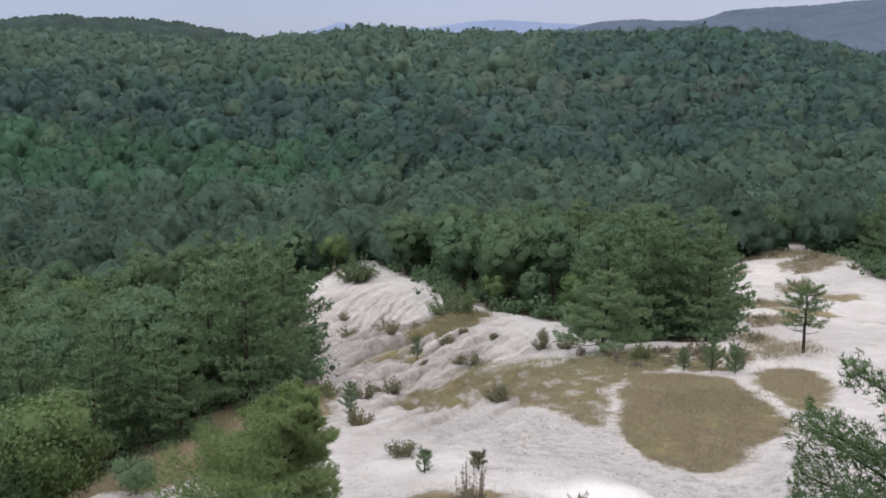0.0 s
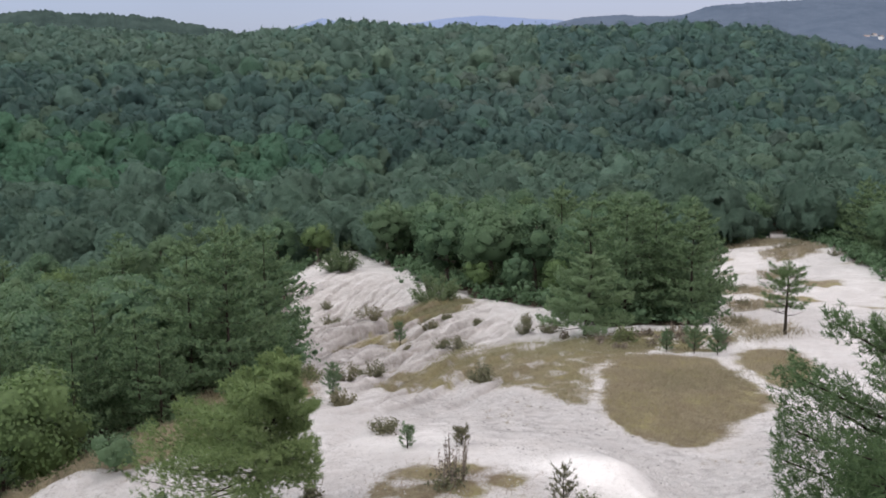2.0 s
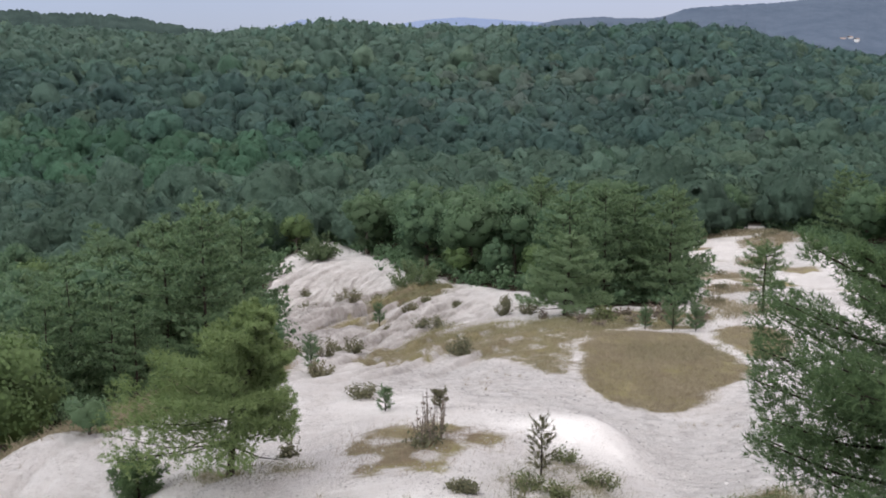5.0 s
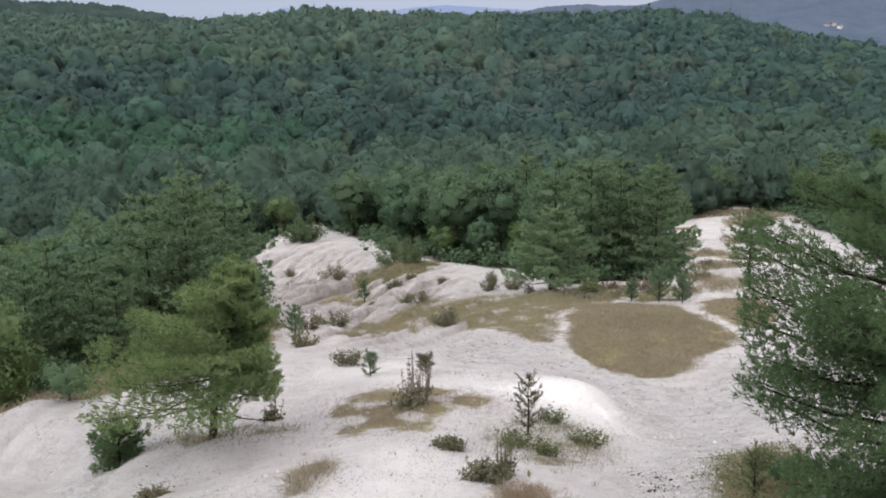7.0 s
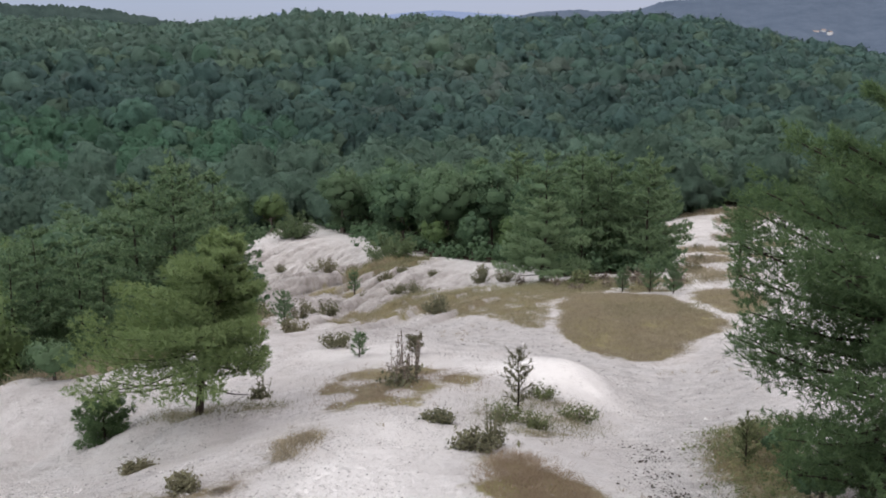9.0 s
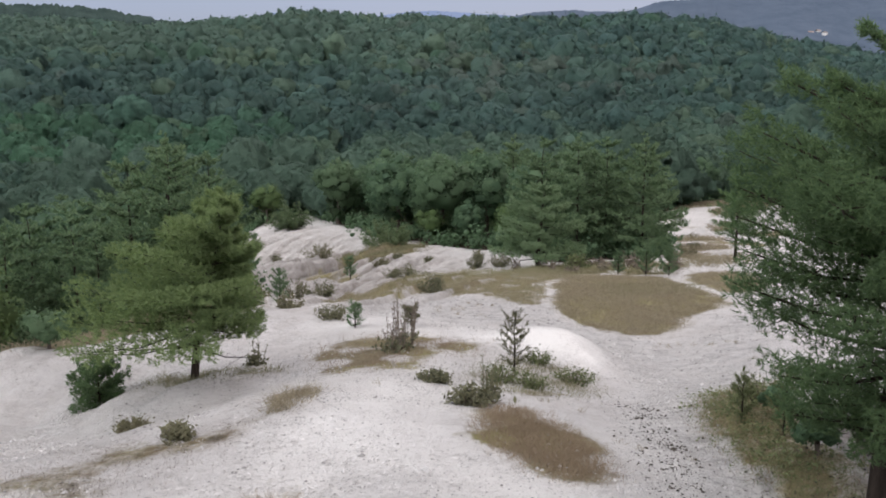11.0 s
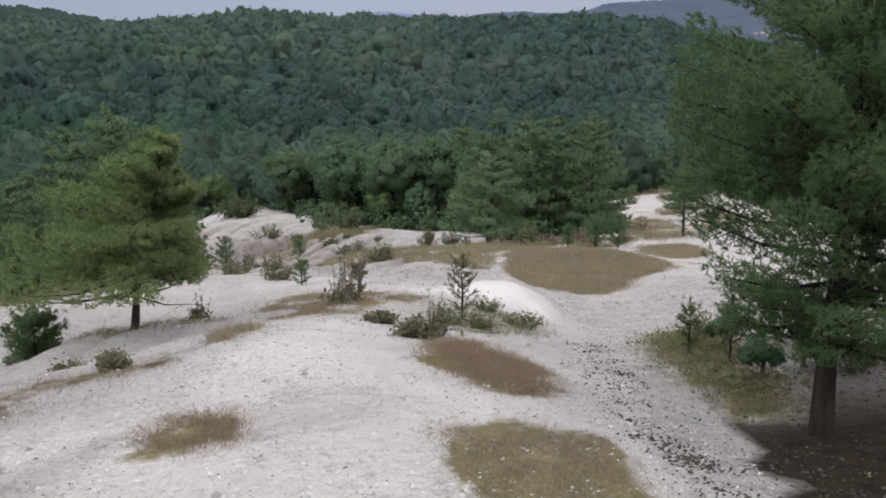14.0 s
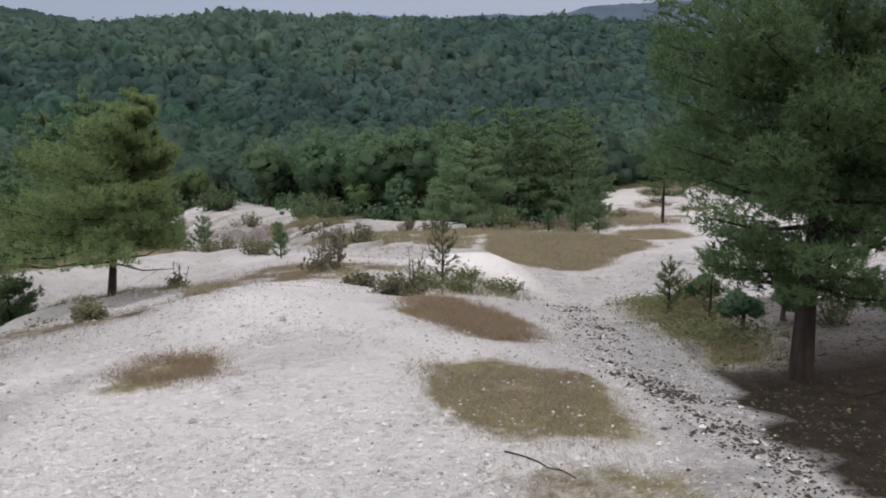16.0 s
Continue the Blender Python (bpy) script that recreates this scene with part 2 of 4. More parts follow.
PINE_BARK = bark_material("pine_bark", (.020, .016, .013), (.060, .045, .036), 7)
STONE = stone_material("pale_stones", (.20, .19, .185), (.68, .655, .64))
DARK_STONE = stone_material("dark_litter_bits", (.022, .018, .014), (.07, .058, .046))
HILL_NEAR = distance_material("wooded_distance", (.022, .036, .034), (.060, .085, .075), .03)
# the next two base colours have the haze of distance mixed in
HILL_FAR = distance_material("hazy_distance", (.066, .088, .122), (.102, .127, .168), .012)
HILL_BLUE = distance_material("haze_blue_distance", (.17, .22, .33), (.20, .25, .36), .004)
# ---- the lie of the land ----
def soft_steps(v, at, heights, width):
    """A smooth curve through heights at the given places."""
    v = np.asarray(v, float)
    return sum(np.interp(v + d * width, at, heights) * w for d, w in ((-1, .1), (-.5, .2), (0, .4), (.5, .2), (1, .1)))


def fade(v, a, b):
    """0 at a, 1 at b, smooth between."""
    s = np.clip((np.asarray(v, float) - a) / (b - a), 0, 1)
    return s * s * (3 - 2 * s)


def rumple(x, y, scale, seed):
    """Smooth wavy noise from a few turned sine waves, about -1 to 1."""
    rng = np.random.default_rng(seed)
    out = 0
    for k in range(7):
        a, f, p = rng.uniform(0, 6.283), rng.uniform(.6, 1.7) / scale, rng.uniform(0, 6.283)
        bend = .8 * np.sin((x * np.sin(a) - y * np.cos(a)) * f * .6 + p * 2)
        out = out + np.sin((x * np.cos(a) + y * np.sin(a)) * f * 2.2 + p + bend)
    return out / 4


# mounds and hollows of the clay: place, height, radii along x and y
MOUNDS = [
    (1.4, 12.5, 0.18, 4.5, 4.5),
    (-1.2, 20, 0.48, 3.2, 4),
    (7, 20.5, -0.44, 3, 5),
    (-8, 25, -0.95, 4, 5),
    (9.5, 30, -0.94, 3.5, 6),
    (1.5, 29, 0.09, 4, 4.5),
    (6.3, 30.5, 0.78, 2, 2.2),
    (-3.7, 30, -0.38, 2.5, 4),
    (12.5, 37, -0.61, 5, 5),
    (-2, 36, 0.26, 5, 6),
    (9, 47, 0.12, 6, 7),
    (-4, 55, -0.82, 7, 9),
    (16, 57, -0.01, 8, 8),
    (5, 59, -0.18, 6, 8),
    (24, 60, 0.17, 7, 9),
    (1, 78, 0.3, 8, 10),
    (-9, 82, -2.75, 6, 8),
    (-8, 116, -0.04, 12, 16),
    (33, 103, -0.38, 12, 16),
    (50, 110, 1.51, 14, 18),
    (8.5, 14, -0.61, 3, 4),
    (-11.6, 30.2, 0.75, 2.4, 2.2),
    (-9.9, 26.2, -0.55, 1.5, 2),
    (-5.2, 26.3, 0.42, 2.1, 1.8),
    (-7.2, 25, 0.2, 1.6, 1.3),
]


def land(x, y):
    x, y = np.asarray(x, float), np.asarray(y, float)
    z = soft_steps(y, (-400, -40, 5, 12, 20, 25, 30, 36, 46, 60, 80, 100, 120, 160, 215, 260, 310, 383, 500, 620, 760, 1000, 1600, 3000),
                   (-30, -3, .9, 1.05, .45, -.1, -.6, -1.4, -2.75, -4.4, -7, -8.6, -10, -13.5, -20, -20, -15, -8, 8, 22, 33, 10, -20, -20), 1.5 + .06 * np.abs(y))
    # the wooded gully beside the white spur
    edge = np.interp(y, (-50, 15, 22, 30, 45, 60, 80, 100, 130, 160), (-12, -9, -8, -8, -6.5, -6.5, -8, -9.5, -11, -14))
    z = z - 4.2 * fade(edge - x, 0, 16) * (1 - fade(y, 110, 190)) * fade(y, 5, 35) - 4 * fade(edge - x, 6, 50) * (1 - fade(y, 90, 200))
    for mx, my, h, rx, ry in MOUNDS:
        z = z + h * np.exp(-(((x - mx) / rx) ** 2 + ((y - my) / ry) ** 2))
    far, u = fade(y, 150, 320), x / np.maximum(y, 100)
    crest = soft_steps(u, (-1, -.5, -.40, -.30, -.22, -.17, -.08, -.02, .05, .13, .22, .28, .33, .38, .43, .55, 1), (4, 5, 4, 1, -4, 0, 8, 4, 5, 4, 6, 9, 5, -1, -11, -25, -30), .02)
    z = z + far * 4 * rumple(x, y, 170, 3) * (1 - .6 * fade(y, 450, 650)) + crest * fade(y, 380, 680)
    z = z + far * (1 - fade(y, 380, 640)) * (9 * fade(-x, 50, 200) - 3 * fade(x, 100, 250))
    return z


def cells(x, y, seed):
    """Cell noise with cells one unit wide: how far the nearest and the second cell centre are."""
    ix, iy = np.floor(x), np.floor(y)
    first, second = np.full(np.shape(x), 9.0), np.full(np.shape(x), 9.0)
    for dx in (-1, 0, 1):
        for dy in (-1, 0, 1):
            cx, cy = ix + dx, iy + dy
            h = np.sin(cx * 127.1 + cy * 311.7 + seed) * 43758.5453
            g = np.sin(cx * 269.5 + cy * 183.3 + seed) * 24634.6345
            d = np.hypot(cx + h - np.floor(h) - x, cy + g - np.floor(g) - y)
            second = np.minimum(second, np.maximum(first, d))
            first = np.minimum(first, d)
    return first, second


def downhill(x, y):
    """Coordinates across and along the way that the water has cut the spur, slightly wavy."""
    wave = .45 * rumple(x, y, 5, 66) + .15 * rumple(x, y, 1.6, 67)
    return y * .45 - x * .89 + wave, x * .45 + y * .89 + wave


def runnels(x, y):
    """Depth of the erosion runnels down the flanks of the clay, 0 to about 1."""
    flank = np.exp(-(((x + 5.0 + .13 * (y - 60)) / 5.5) ** 2 + ((y - 72) / 30) ** 2) ** 2) + .5 * np.exp(-(((x + 9) / 4) ** 2 + ((y - 27) / 6) ** 2)) + .6 * np.exp(-(((x - 5) / 7) ** 2 + ((y - 66) / 8) ** 2))
    flank = flank + .3 * np.exp(-(((x - 36) / 10) ** 2 + ((y - 92) / 18) ** 2))
    across, along = downhill(x, y)
    wide = np.clip(1 - 1.9 * np.abs(rumple(across, along * .14, 1.9, 61)), 0, 1)
    slim = np.clip(1 - 2.2 * np.abs(rumple(across, along * .2, .8, 62)), 0, 1)
    return flank * (.75 * wide ** 1.3 + .42 * slim ** 1.5) * np.clip(.85 + .4 * rumple(x, y, 5, 15), .35, 1.4)


def spur_share(x, y):
    """Where the clay stands as bare broken rock."""
    return np.exp(-(((x + 3 + .12 * (y - 60)) / 9.5) ** 2 + ((y - 70) / 30) ** 2) ** 2)


def blocks(x, y):
    """The broken ledges of the spur: how far they stand up, and how near the foot of a ledge is, both 0 to 1."""
    across, along = downhill(x, y)
    out = []
    for wide, seed, soft in ((2.3, 71, .75), (.9, 72, .5)):
        phase = across / wide + soft * rumple(across * .5, along * .22, wide * 1.6, seed)
        step = phase - np.floor(phase)
        strong = np.clip(.55 + .9 * rumple(across, along * .3, wide * 2.2, seed + 9), 0, 1)
        out += [strong * (1 - step) * np.clip(step * 9, 0, 1), strong * np.clip(1.15 - np.abs(step - .04) * 11, 0, 1)]
    f, g = cells(across / 1.1, along / 2.6, 3.1)
    return .9 * out[0] + .4 * out[2] + .2 * np.clip(1 - f, 0, 1), np.clip(out[1] + .7 * out[3] + .4 * np.clip(1 - (g - f) * 6, 0, 1), 0, 1)


def rills(x, y):
    """Runnels and fine unevenness, rougher on the rocky spur."""
    x, y = np.asarray(x, float), np.asarray(y, float)
    near = (1 - fade(y, 120, 170)) * (1 - fade(np.abs(x - 10), 45, 80))
    rock = spur_share(x, y)
    bulge, joint = blocks(x, y)
    return -runnels(x, y) * (1.1 - .2 * rock) + near * (.07 * rumple(x, y, 2.2, 5) + .028 * rumple(x, y, .7, 6) + .18 * rumple(x, y, 9, 8)) + rock * (.8 * bulge - .2 * joint - .3 + .07 * rumple(x, y, .9, 64))


# ---- mesh helpers ----
def mesh_of(name, verts, faces, mat, smooth=False, normals=None):
    """A mesh from arrays; all faces have the same number of corners."""
    verts, faces = np.asarray(verts, np.float32), np.asarray(faces, np.int32)
    me = bpy.data.meshes.new(name)
    n, k = faces.shape
    me.vertices.add(len(verts))
    me.vertices.foreach_set("co", verts.ravel())
    me.loops.add(n * k)
    me.loops.foreach_set("vertex_index", faces.ravel())
    me.polygons.add(n)
    me.polygons.foreach_set("loop_start", np.arange(0, n * k, k, dtype=np.int32))
    me.polygons.foreach_set("use_smooth", np.full(n, smooth))
    me.update(calc_edges=True)
    me.materials.append(mat)
    if normals is not None:
        me.normals_split_custom_set_from_vertices(np.asarray(normals, np.float32))
    return me


def part(name, me, parent, label=""):
    ob = new(name, me)
    ob.parent = parent
    return tagged(ob, label) if label else ob


def inside(points, x, y):
    """Whether places lie within a polygon."""
    hit = np.zeros(np.shape(x), bool)
    for (x0, y0), (x1, y1) in zip(points, points[1:] + points[:1]):
        cross = (y0 > y) != (y1 > y)
        hit ^= cross & (x < (x1 - x0) * (y - y0) / ((y1 - y0) or 1e-9) + x0)
    return hit


def soft_inside(points, x, y, wobble=.5, blur=.4, seed=1):
    xx, yy = x + wobble * rumple(x, y, wobble * 2.5, seed), y + wobble * rumple(x, y, wobble * 2.5, seed + 50)
    return sum(inside(points, xx + a * blur, yy + b * blur).astype(float) for a, b in ((0, 0), (1, .2), (-1, -.2), (.2, -1), (-.2, 1))) / 5


# the bare clay, with the long spur and the white slope with its footpath
CLAY = [(-15, -12), (-14, 22), (-13, 28.5), (-9.5, 33), (-6.8, 38), (-6.2, 46), (-8, 56), (-9.8, 70), (-12.5, 85), (-15.5, 104), (-13, 112), (-9.8, 123),
        (-7.8, 118), (-4, 106), (-1, 97), (2, 86), (6.5, 78), (10, 73), (13, 66), (19, 63.5), (22, 70), (25, 82), (29, 96), (32, 110), (37, 117),
        (44, 124), (49.5, 138), (54, 150), (56.5, 150), (54, 139), (50, 124), (48, 110), (46, 98), (44, 80), (42, 60), (34, 45), (28, 25), (22, 5), (12, -12)]
LITTER = [(5.8, 6), (6.1, 9.1), (6.4, 11.2), (6.8, 12.9), (7.4, 15.4), (7.6, 17.3), (8.1, 20), (8.5, 23), (9.6, 24.2), (11.5, 22), (13, 19.5), (15, 17), (16, 10), (14, 4), (8, 2)]
TURF = {
    "meadow": [(9.3, 47.7), (10.3, 50.2), (11.6, 52.4), (14, 53), (16.2, 51.6), (16.1, 45.8), (15.8, 41.0), (14.9, 39.5), (13.3, 38.5), (12.5, 36.7), (11.0, 35.8), (10.0, 35.5), (8.8, 36.1), (8.2, 37.3), (7.8, 38.8), (8.0, 41.0), (8.7, 43.9)],
    "strip": [(-2.8, 46.9), (-1.6, 51.1), (0.5, 52.4), (2.2, 54.6), (4.8, 54.6), (8, 57), (9.9, 57.1), (13.5, 55), (12.2, 51.2), (11, 51.2), (9.2, 49), (8.5, 46.6), (7.8, 42.3), (7.1, 40), (6.2, 40.3), (6, 42.2), (4.8, 43.6), (3.3, 45.1), (2.5, 44.7), (2.3, 46.6), (1.5, 49), (1.4, 44.8), (0.4, 44), (-1.3, 46.4)],
    "side": [(18.5, 53.6), (20.7, 55.1), (21.9, 53.4), (21.7, 50.8), (20.3, 47.5), (18.3, 43.9), (17.3, 43), (17.1, 44.8), (17.6, 48.3), (17.2, 49.6)],
    "tuft_east": [(1.9, 13.8), (2.8, 14.2), (3.4, 14.1), (4.1, 13.6), (4.4, 12.5), (4.5, 11.8), (4.5, 10.9), (3.9, 10.5), (3.1, 10.4), (2.4, 10.8), (2.2, 11.8), (2.1, 12.9)],
    "tuft_south": [(2.2, 9.9), (3.9, 10.1), (4.9, 9.4), (4.7, 8.4), (2.6, 8.2)],
    "tuft_west": [(-2.6, 13.9), (-2.3, 14.6), (-1.9, 15.0), (-1.3, 14.9), (-1.1, 14.1), (-1.0, 13.4), (-1.7, 13.4), (-2.2, 13.5)],
    "tuft_middle": [(2.3, 18.2), (2.7, 20.4), (3.4, 20.4), (4.1, 19.2), (4.6, 17.8), (4.2, 16.2), (3.5, 15.9), (2.8, 16.8)],
    "tuft_small": [(-2.3, 20.9), (-1.4, 22), (-1.2, 21), (-1.6, 19.2), (-2.1, 19.2)],
    "under_pine": [(7.7, 20.4), (8.6, 23.2), (10.2, 25.4), (11.4, 25.6), (10.2, 21.8), (9.6, 19), (9.9, 17.4), (9.3, 16.3), (8.3, 16.2), (7.8, 17.3), (7.6, 18.6)],
    "behind_spur": [(-3, 68), (-1.5, 73), (0, 80), (3, 80.5), (4, 77), (2.5, 73), (1, 69)],
    "gully_edge": [(-14, 29.5), (-10, 31.6), (-6.6, 36.4), (-5.8, 44), (-6.2, 50), (-10, 52), (-14, 44), (-18, 34)],
    "back": [(7, 57.5), (11, 60.5), (17.5, 61.5), (20, 58), (17, 53.8), (12.5, 54.5)],
    "slope_one": [(27, 83.5), (28, 88.2), (33, 89.2), (32.6, 85.4)],
    "slope_two": [(24.5, 72.8), (25.5, 78), (30, 79), (28.6, 74)],
    "slope_three": [(36, 117), (39, 124), (46, 127), (49, 120), (44, 115)],
    "weedy": [(2.8, 22.5), (2.6, 25), (4, 27.4), (6.4, 26.4), (6.2, 24), (5, 22.6)],
    "streak": [(-7.6, 14.6), (-7, 17.6), (-5.8, 19), (-4.8, 18.9), (-3.7, 19), (-2.8, 19.3), (-2.1, 20), (-1.9, 21.8), (-1.5, 22.6), (-1.4, 20.6), (-1.6, 19.4), (-2.2, 18), (-3, 17.2), (-3.8, 16.2), (-4.6, 15.4), (-5.5, 14.6)],
    "trail": [(-5.2, 13.2), (-4, 13.6), (-3.2, 13.7), (-2.6, 14), (-2.2, 14), (-2.5, 13.4), (-2.9, 12.9), (-3.3, 12.5), (-4.4, 12.2), (-5.4, 12)],
    "slope_four": [(39, 104), (40, 111), (46.5, 115), (48, 110), (44, 106), (41, 103.5)],
    "slope_five": [(34.5, 94), (35.4, 98.5), (38.5, 98.8), (37, 93)],
    "slope_six": [(19.5, 56.5), (20.5, 60.5), (21.6, 68), (23.4, 66.5), (23, 62.4), (25.2, 62.5), (24.4, 59)],
    "ridge_foot": [(-3.5, 25.8), (-6.5, 26.4), (-6.8, 27.5), (-4.5, 27.8), (-2.4, 27)],
    "brown_hollow": [(-1.9, 28.8), (-1.3, 30), (-0.2, 30.4), (0.6, 30.8), (1.3, 30.5), (2.4, 29.7), (3.4, 29.2), (3.7, 28.6), (2.8, 27.6), (1.6, 27.8), (1.1, 25.4), (-0.4, 25), (-1.1, 25.4)],
}
GRAVEL = [(-2, 36), (-1, 43), (3.5, 45), (7.3, 41), (7.8, 37), (12, 35), (14.5, 39), (17, 39), (13, 29), (9, 20), (7.5, 14), (7.0, 9), (5.2, 6), (4.6, 9), (5, 14), (5.6, 20), (7.6, 27), (8, 32), (5, 34.5), (2, 34)]
BALD = [(-3, 34.6), (-.7, 34.9), (.7, 36.3), (2.1, 37.6), (2.5, 36.2), (1.6, 32.9), (3.5, 31.4), (4.9, 30.8), (6.2, 30.8), (7.1, 30.4), (7.5, 29.1), (7.4, 27.7), (6.7, 27.1), (6.2, 27.8), (5.1, 28), (4.2, 29), (3, 30.1), (.6, 31), (-1.3, 31.4)]


# patchy cover
THIN = ("streak", "back", "strip", "trail", "brown_hollow", "ridge_foot", "weedy", "tuft_small", "slope_one", "slope_two", "slope_three", "slope_four", "slope_five", "slope_six")
KNOLL = [(-6, 8), (-5, 13), (-3, 16.5), (-1.5, 20), (-.5, 23), (1.5, 22.5), (2.2, 18), (3, 15.5), (5, 14), (5.5, 20), (7, 25), (8, 23), (7.4, 17), (6.3, 12), (6, 8)]
STREAKS = [[(-8, 10.5), (-5, 12.6), (-2.8, 14), (-2.2, 13.6), (-3.6, 12.2), (-6, 10)], [(-.9, 14.6), (-.2, 15.6), (.7, 15.9), (1.2, 15), (.9, 14), (.2, 13.4), (-.6, 13.5)], [(-9, 18.5), (-6, 20.5), (-4, 21.5), (-4.4, 20.4), (-7, 18.2)]]


def grid_lines(*spans):
    """Grid lines through (end, step) spans; the first span gives the start alone."""
    out = [spans[0][0]]
    for end, step in spans[1:]:
        n = max(1, round((end - out[-1]) / step))
        out += list(np.linspace(out[-1], end, n + 1)[1:])
    return np.array(out)


def surface(x, y):
    return land(x, y) + rills(x, y)


def build_ground():
    gx = grid_lines((-2600, 0), (-900, 170), (-300, 40), (-80, 12), (-30, 2), (-15, .4), (12, .15), (24, .33), (52, .7), (110, 5), (300, 14), (900, 40), (2600, 170))
    gy = grid_lines((-1200, 0), (-200, 100), (-30, 12), (6, 1.2), (24, .15), (40, .2), (95, .26), (128, .6), (200, 3), (420, 9), (1000, 20), (4200, 160))
    x, y = np.meshgrid(gx, gy)
    z = surface(x, y)
    w, h = len(gx), len(gy)
    i = np.arange(w * h).reshape(h, w)
    faces = np.stack([i[:-1, :-1], i[:-1, 1:], i[1:, 1:], i[1:, :-1]], -1).reshape(-1, 4)
    me = mesh_of("ground", np.stack([x, y, z], -1).reshape(-1, 3), faces, GROUND, True)
    wide = .4 + .012 * np.clip(y, 0, 150)
    soil = 1 - soft_inside(CLAY, x, y, 1.0, .8, 4)
    soil = np.maximum(soil, soft_inside(LITTER, x, y, .35, .3, 9) * (1 - .2 * fade(y, 15, 17.5)))
    turf, dirt = np.zeros_like(x), np.zeros_like(x)
    for k, (name, points) in enumerate(TURF.items()):
        big = name in ("meadow", "strip", "side", "gully_edge", "slope_one", "slope_two", "slope_three", "slope_four", "slope_five", "slope_six")
        got = soft_inside(points, x, y, (.3 if name in ("meadow", "strip", "side") else .8) if big else .4, .55 if big else .42, 20 + k)
        if name in THIN:
            got = got * np.clip((.75 if name in ("strip", "back", "brown_hollow") else .45) + .9 * rumple(x, y, .8, 40 + k), 0, 1)
            if name in ("streak", "trail"):
                dirt = np.maximum(dirt, got * np.clip(.35 + .7 * rumple(x, y, .4, 44), 0, 1))
                got = got * .62
        turf = np.maximum(turf, got * (.55 if name in ("weedy", "tuft_south", "slope_six", "trail", "ridge_foot") else .72 if name == "under_pine" else 1))
    soil = np.maximum(soil * (1 - turf * (np.abs(x - 3) < 25) * (y > 10)), .85 * dirt)
    gravel = np.clip(soft_inside(GRAVEL, x, y, 1.0, .8, 70) * .7 + runnels(x, y) * .5, 0, 1)
    turf = np.maximum(turf, np.clip(runnels(x, y) * 2.4 - 1.15, 0, .7) * (y > 40))
    for k, streak in enumerate(STREAKS):
        gravel = np.maximum(gravel, (.3 if k == 1 else .6) * soft_inside(streak, x, y, .45, .3, 90 + k))
    scrub = np.clip(1.4 * rumple(x, y, 4.5, 96) + .5 * rumple(x, y, 1.6, 97) - .75, 0, .9) * (x > 18) * (y > 60)
    turf = np.maximum(turf, scrub)
    spur = spur_share(x, y)
    joint = blocks(x, y)[1] * spur
    gravel = np.maximum(gravel, spur * np.clip(.05 + .45 * rumple(x, y, 3, 99), 0, .6))
    gravel = np.maximum(gravel, np.clip(rumple(x, y, 7, 98) * .9, 0, .6) * (x > 17) * (y > 52))
    bald = np.maximum(soft_inside(BALD, x, y, .35, .55, 80) * (.35 + .65 * fade(x, 2, 5)), .6 * soft_inside(KNOLL, x, y, 1.2, 1.0, 95)) * (1 - .8 * gravel)
    me.attributes.new("rock", "FLOAT", "POINT").data.foreach_set("value", spur.astype(np.float32).ravel())
    me.attributes.new("joint", "FLOAT", "POINT").data.foreach_set("value", joint.astype(np.float32).ravel())
    cover = me.color_attributes.new("cover", "FLOAT_COLOR", "POINT")
    cover.data.foreach_set("color", np.stack([soil, turf, gravel, bald], -1).astype(np.float32).ravel())
    return tagged(new("ground", me), "pale eroded clay ground with gravel, dry turf and woodland soil", "ground", kind="structure")


build_ground()


# ---- distance ----
def ridge(name, label, away, tans, tops, mat, deep, jag, seed):
    """A far ridge across the view: tops are heights at the given tangents of the bearing."""
    u = np.linspace(tans[0], tans[-1], 420)
    rng = np.random.default_rng(seed)
    top = soft_steps(u, tans, tops, .012) + jag * rng.uniform(-.5, 1, len(u)) + jag * .7 * rumple(u * 900, u * 0, 9, seed)
    rows = []
    for s in (0, .04, .12, .25, .45, .7, 1):
        d = away - deep * s
        wave = deep * .012 * rumple(u * 4000, u * 0 + s * 900, 260, seed + 3) * np.sin(s * 3.1)
        rows.append(np.stack([u * d, d + 0 * u, -40 + (top + 40) * (1 - s) ** 1.25 + wave], -1))
    back = rows[0] + np.array([0, deep * .8, 0]) * np.array([1, 1, 0])
    back[:, 2] = -40
    rows.insert(0, back)
    n, k = len(u), len(rows)
    i = np.arange(n * k).reshape(k, n)
    faces = np.stack([i[:-1, :-1], i[1:, :-1], i[1:, 1:], i[:-1, 1:]], -1).reshape(-1, 4)
    return tagged(new(name, mesh_of(name, np.concatenate(rows), faces, mat, True)), label, "hill", kind="structure")


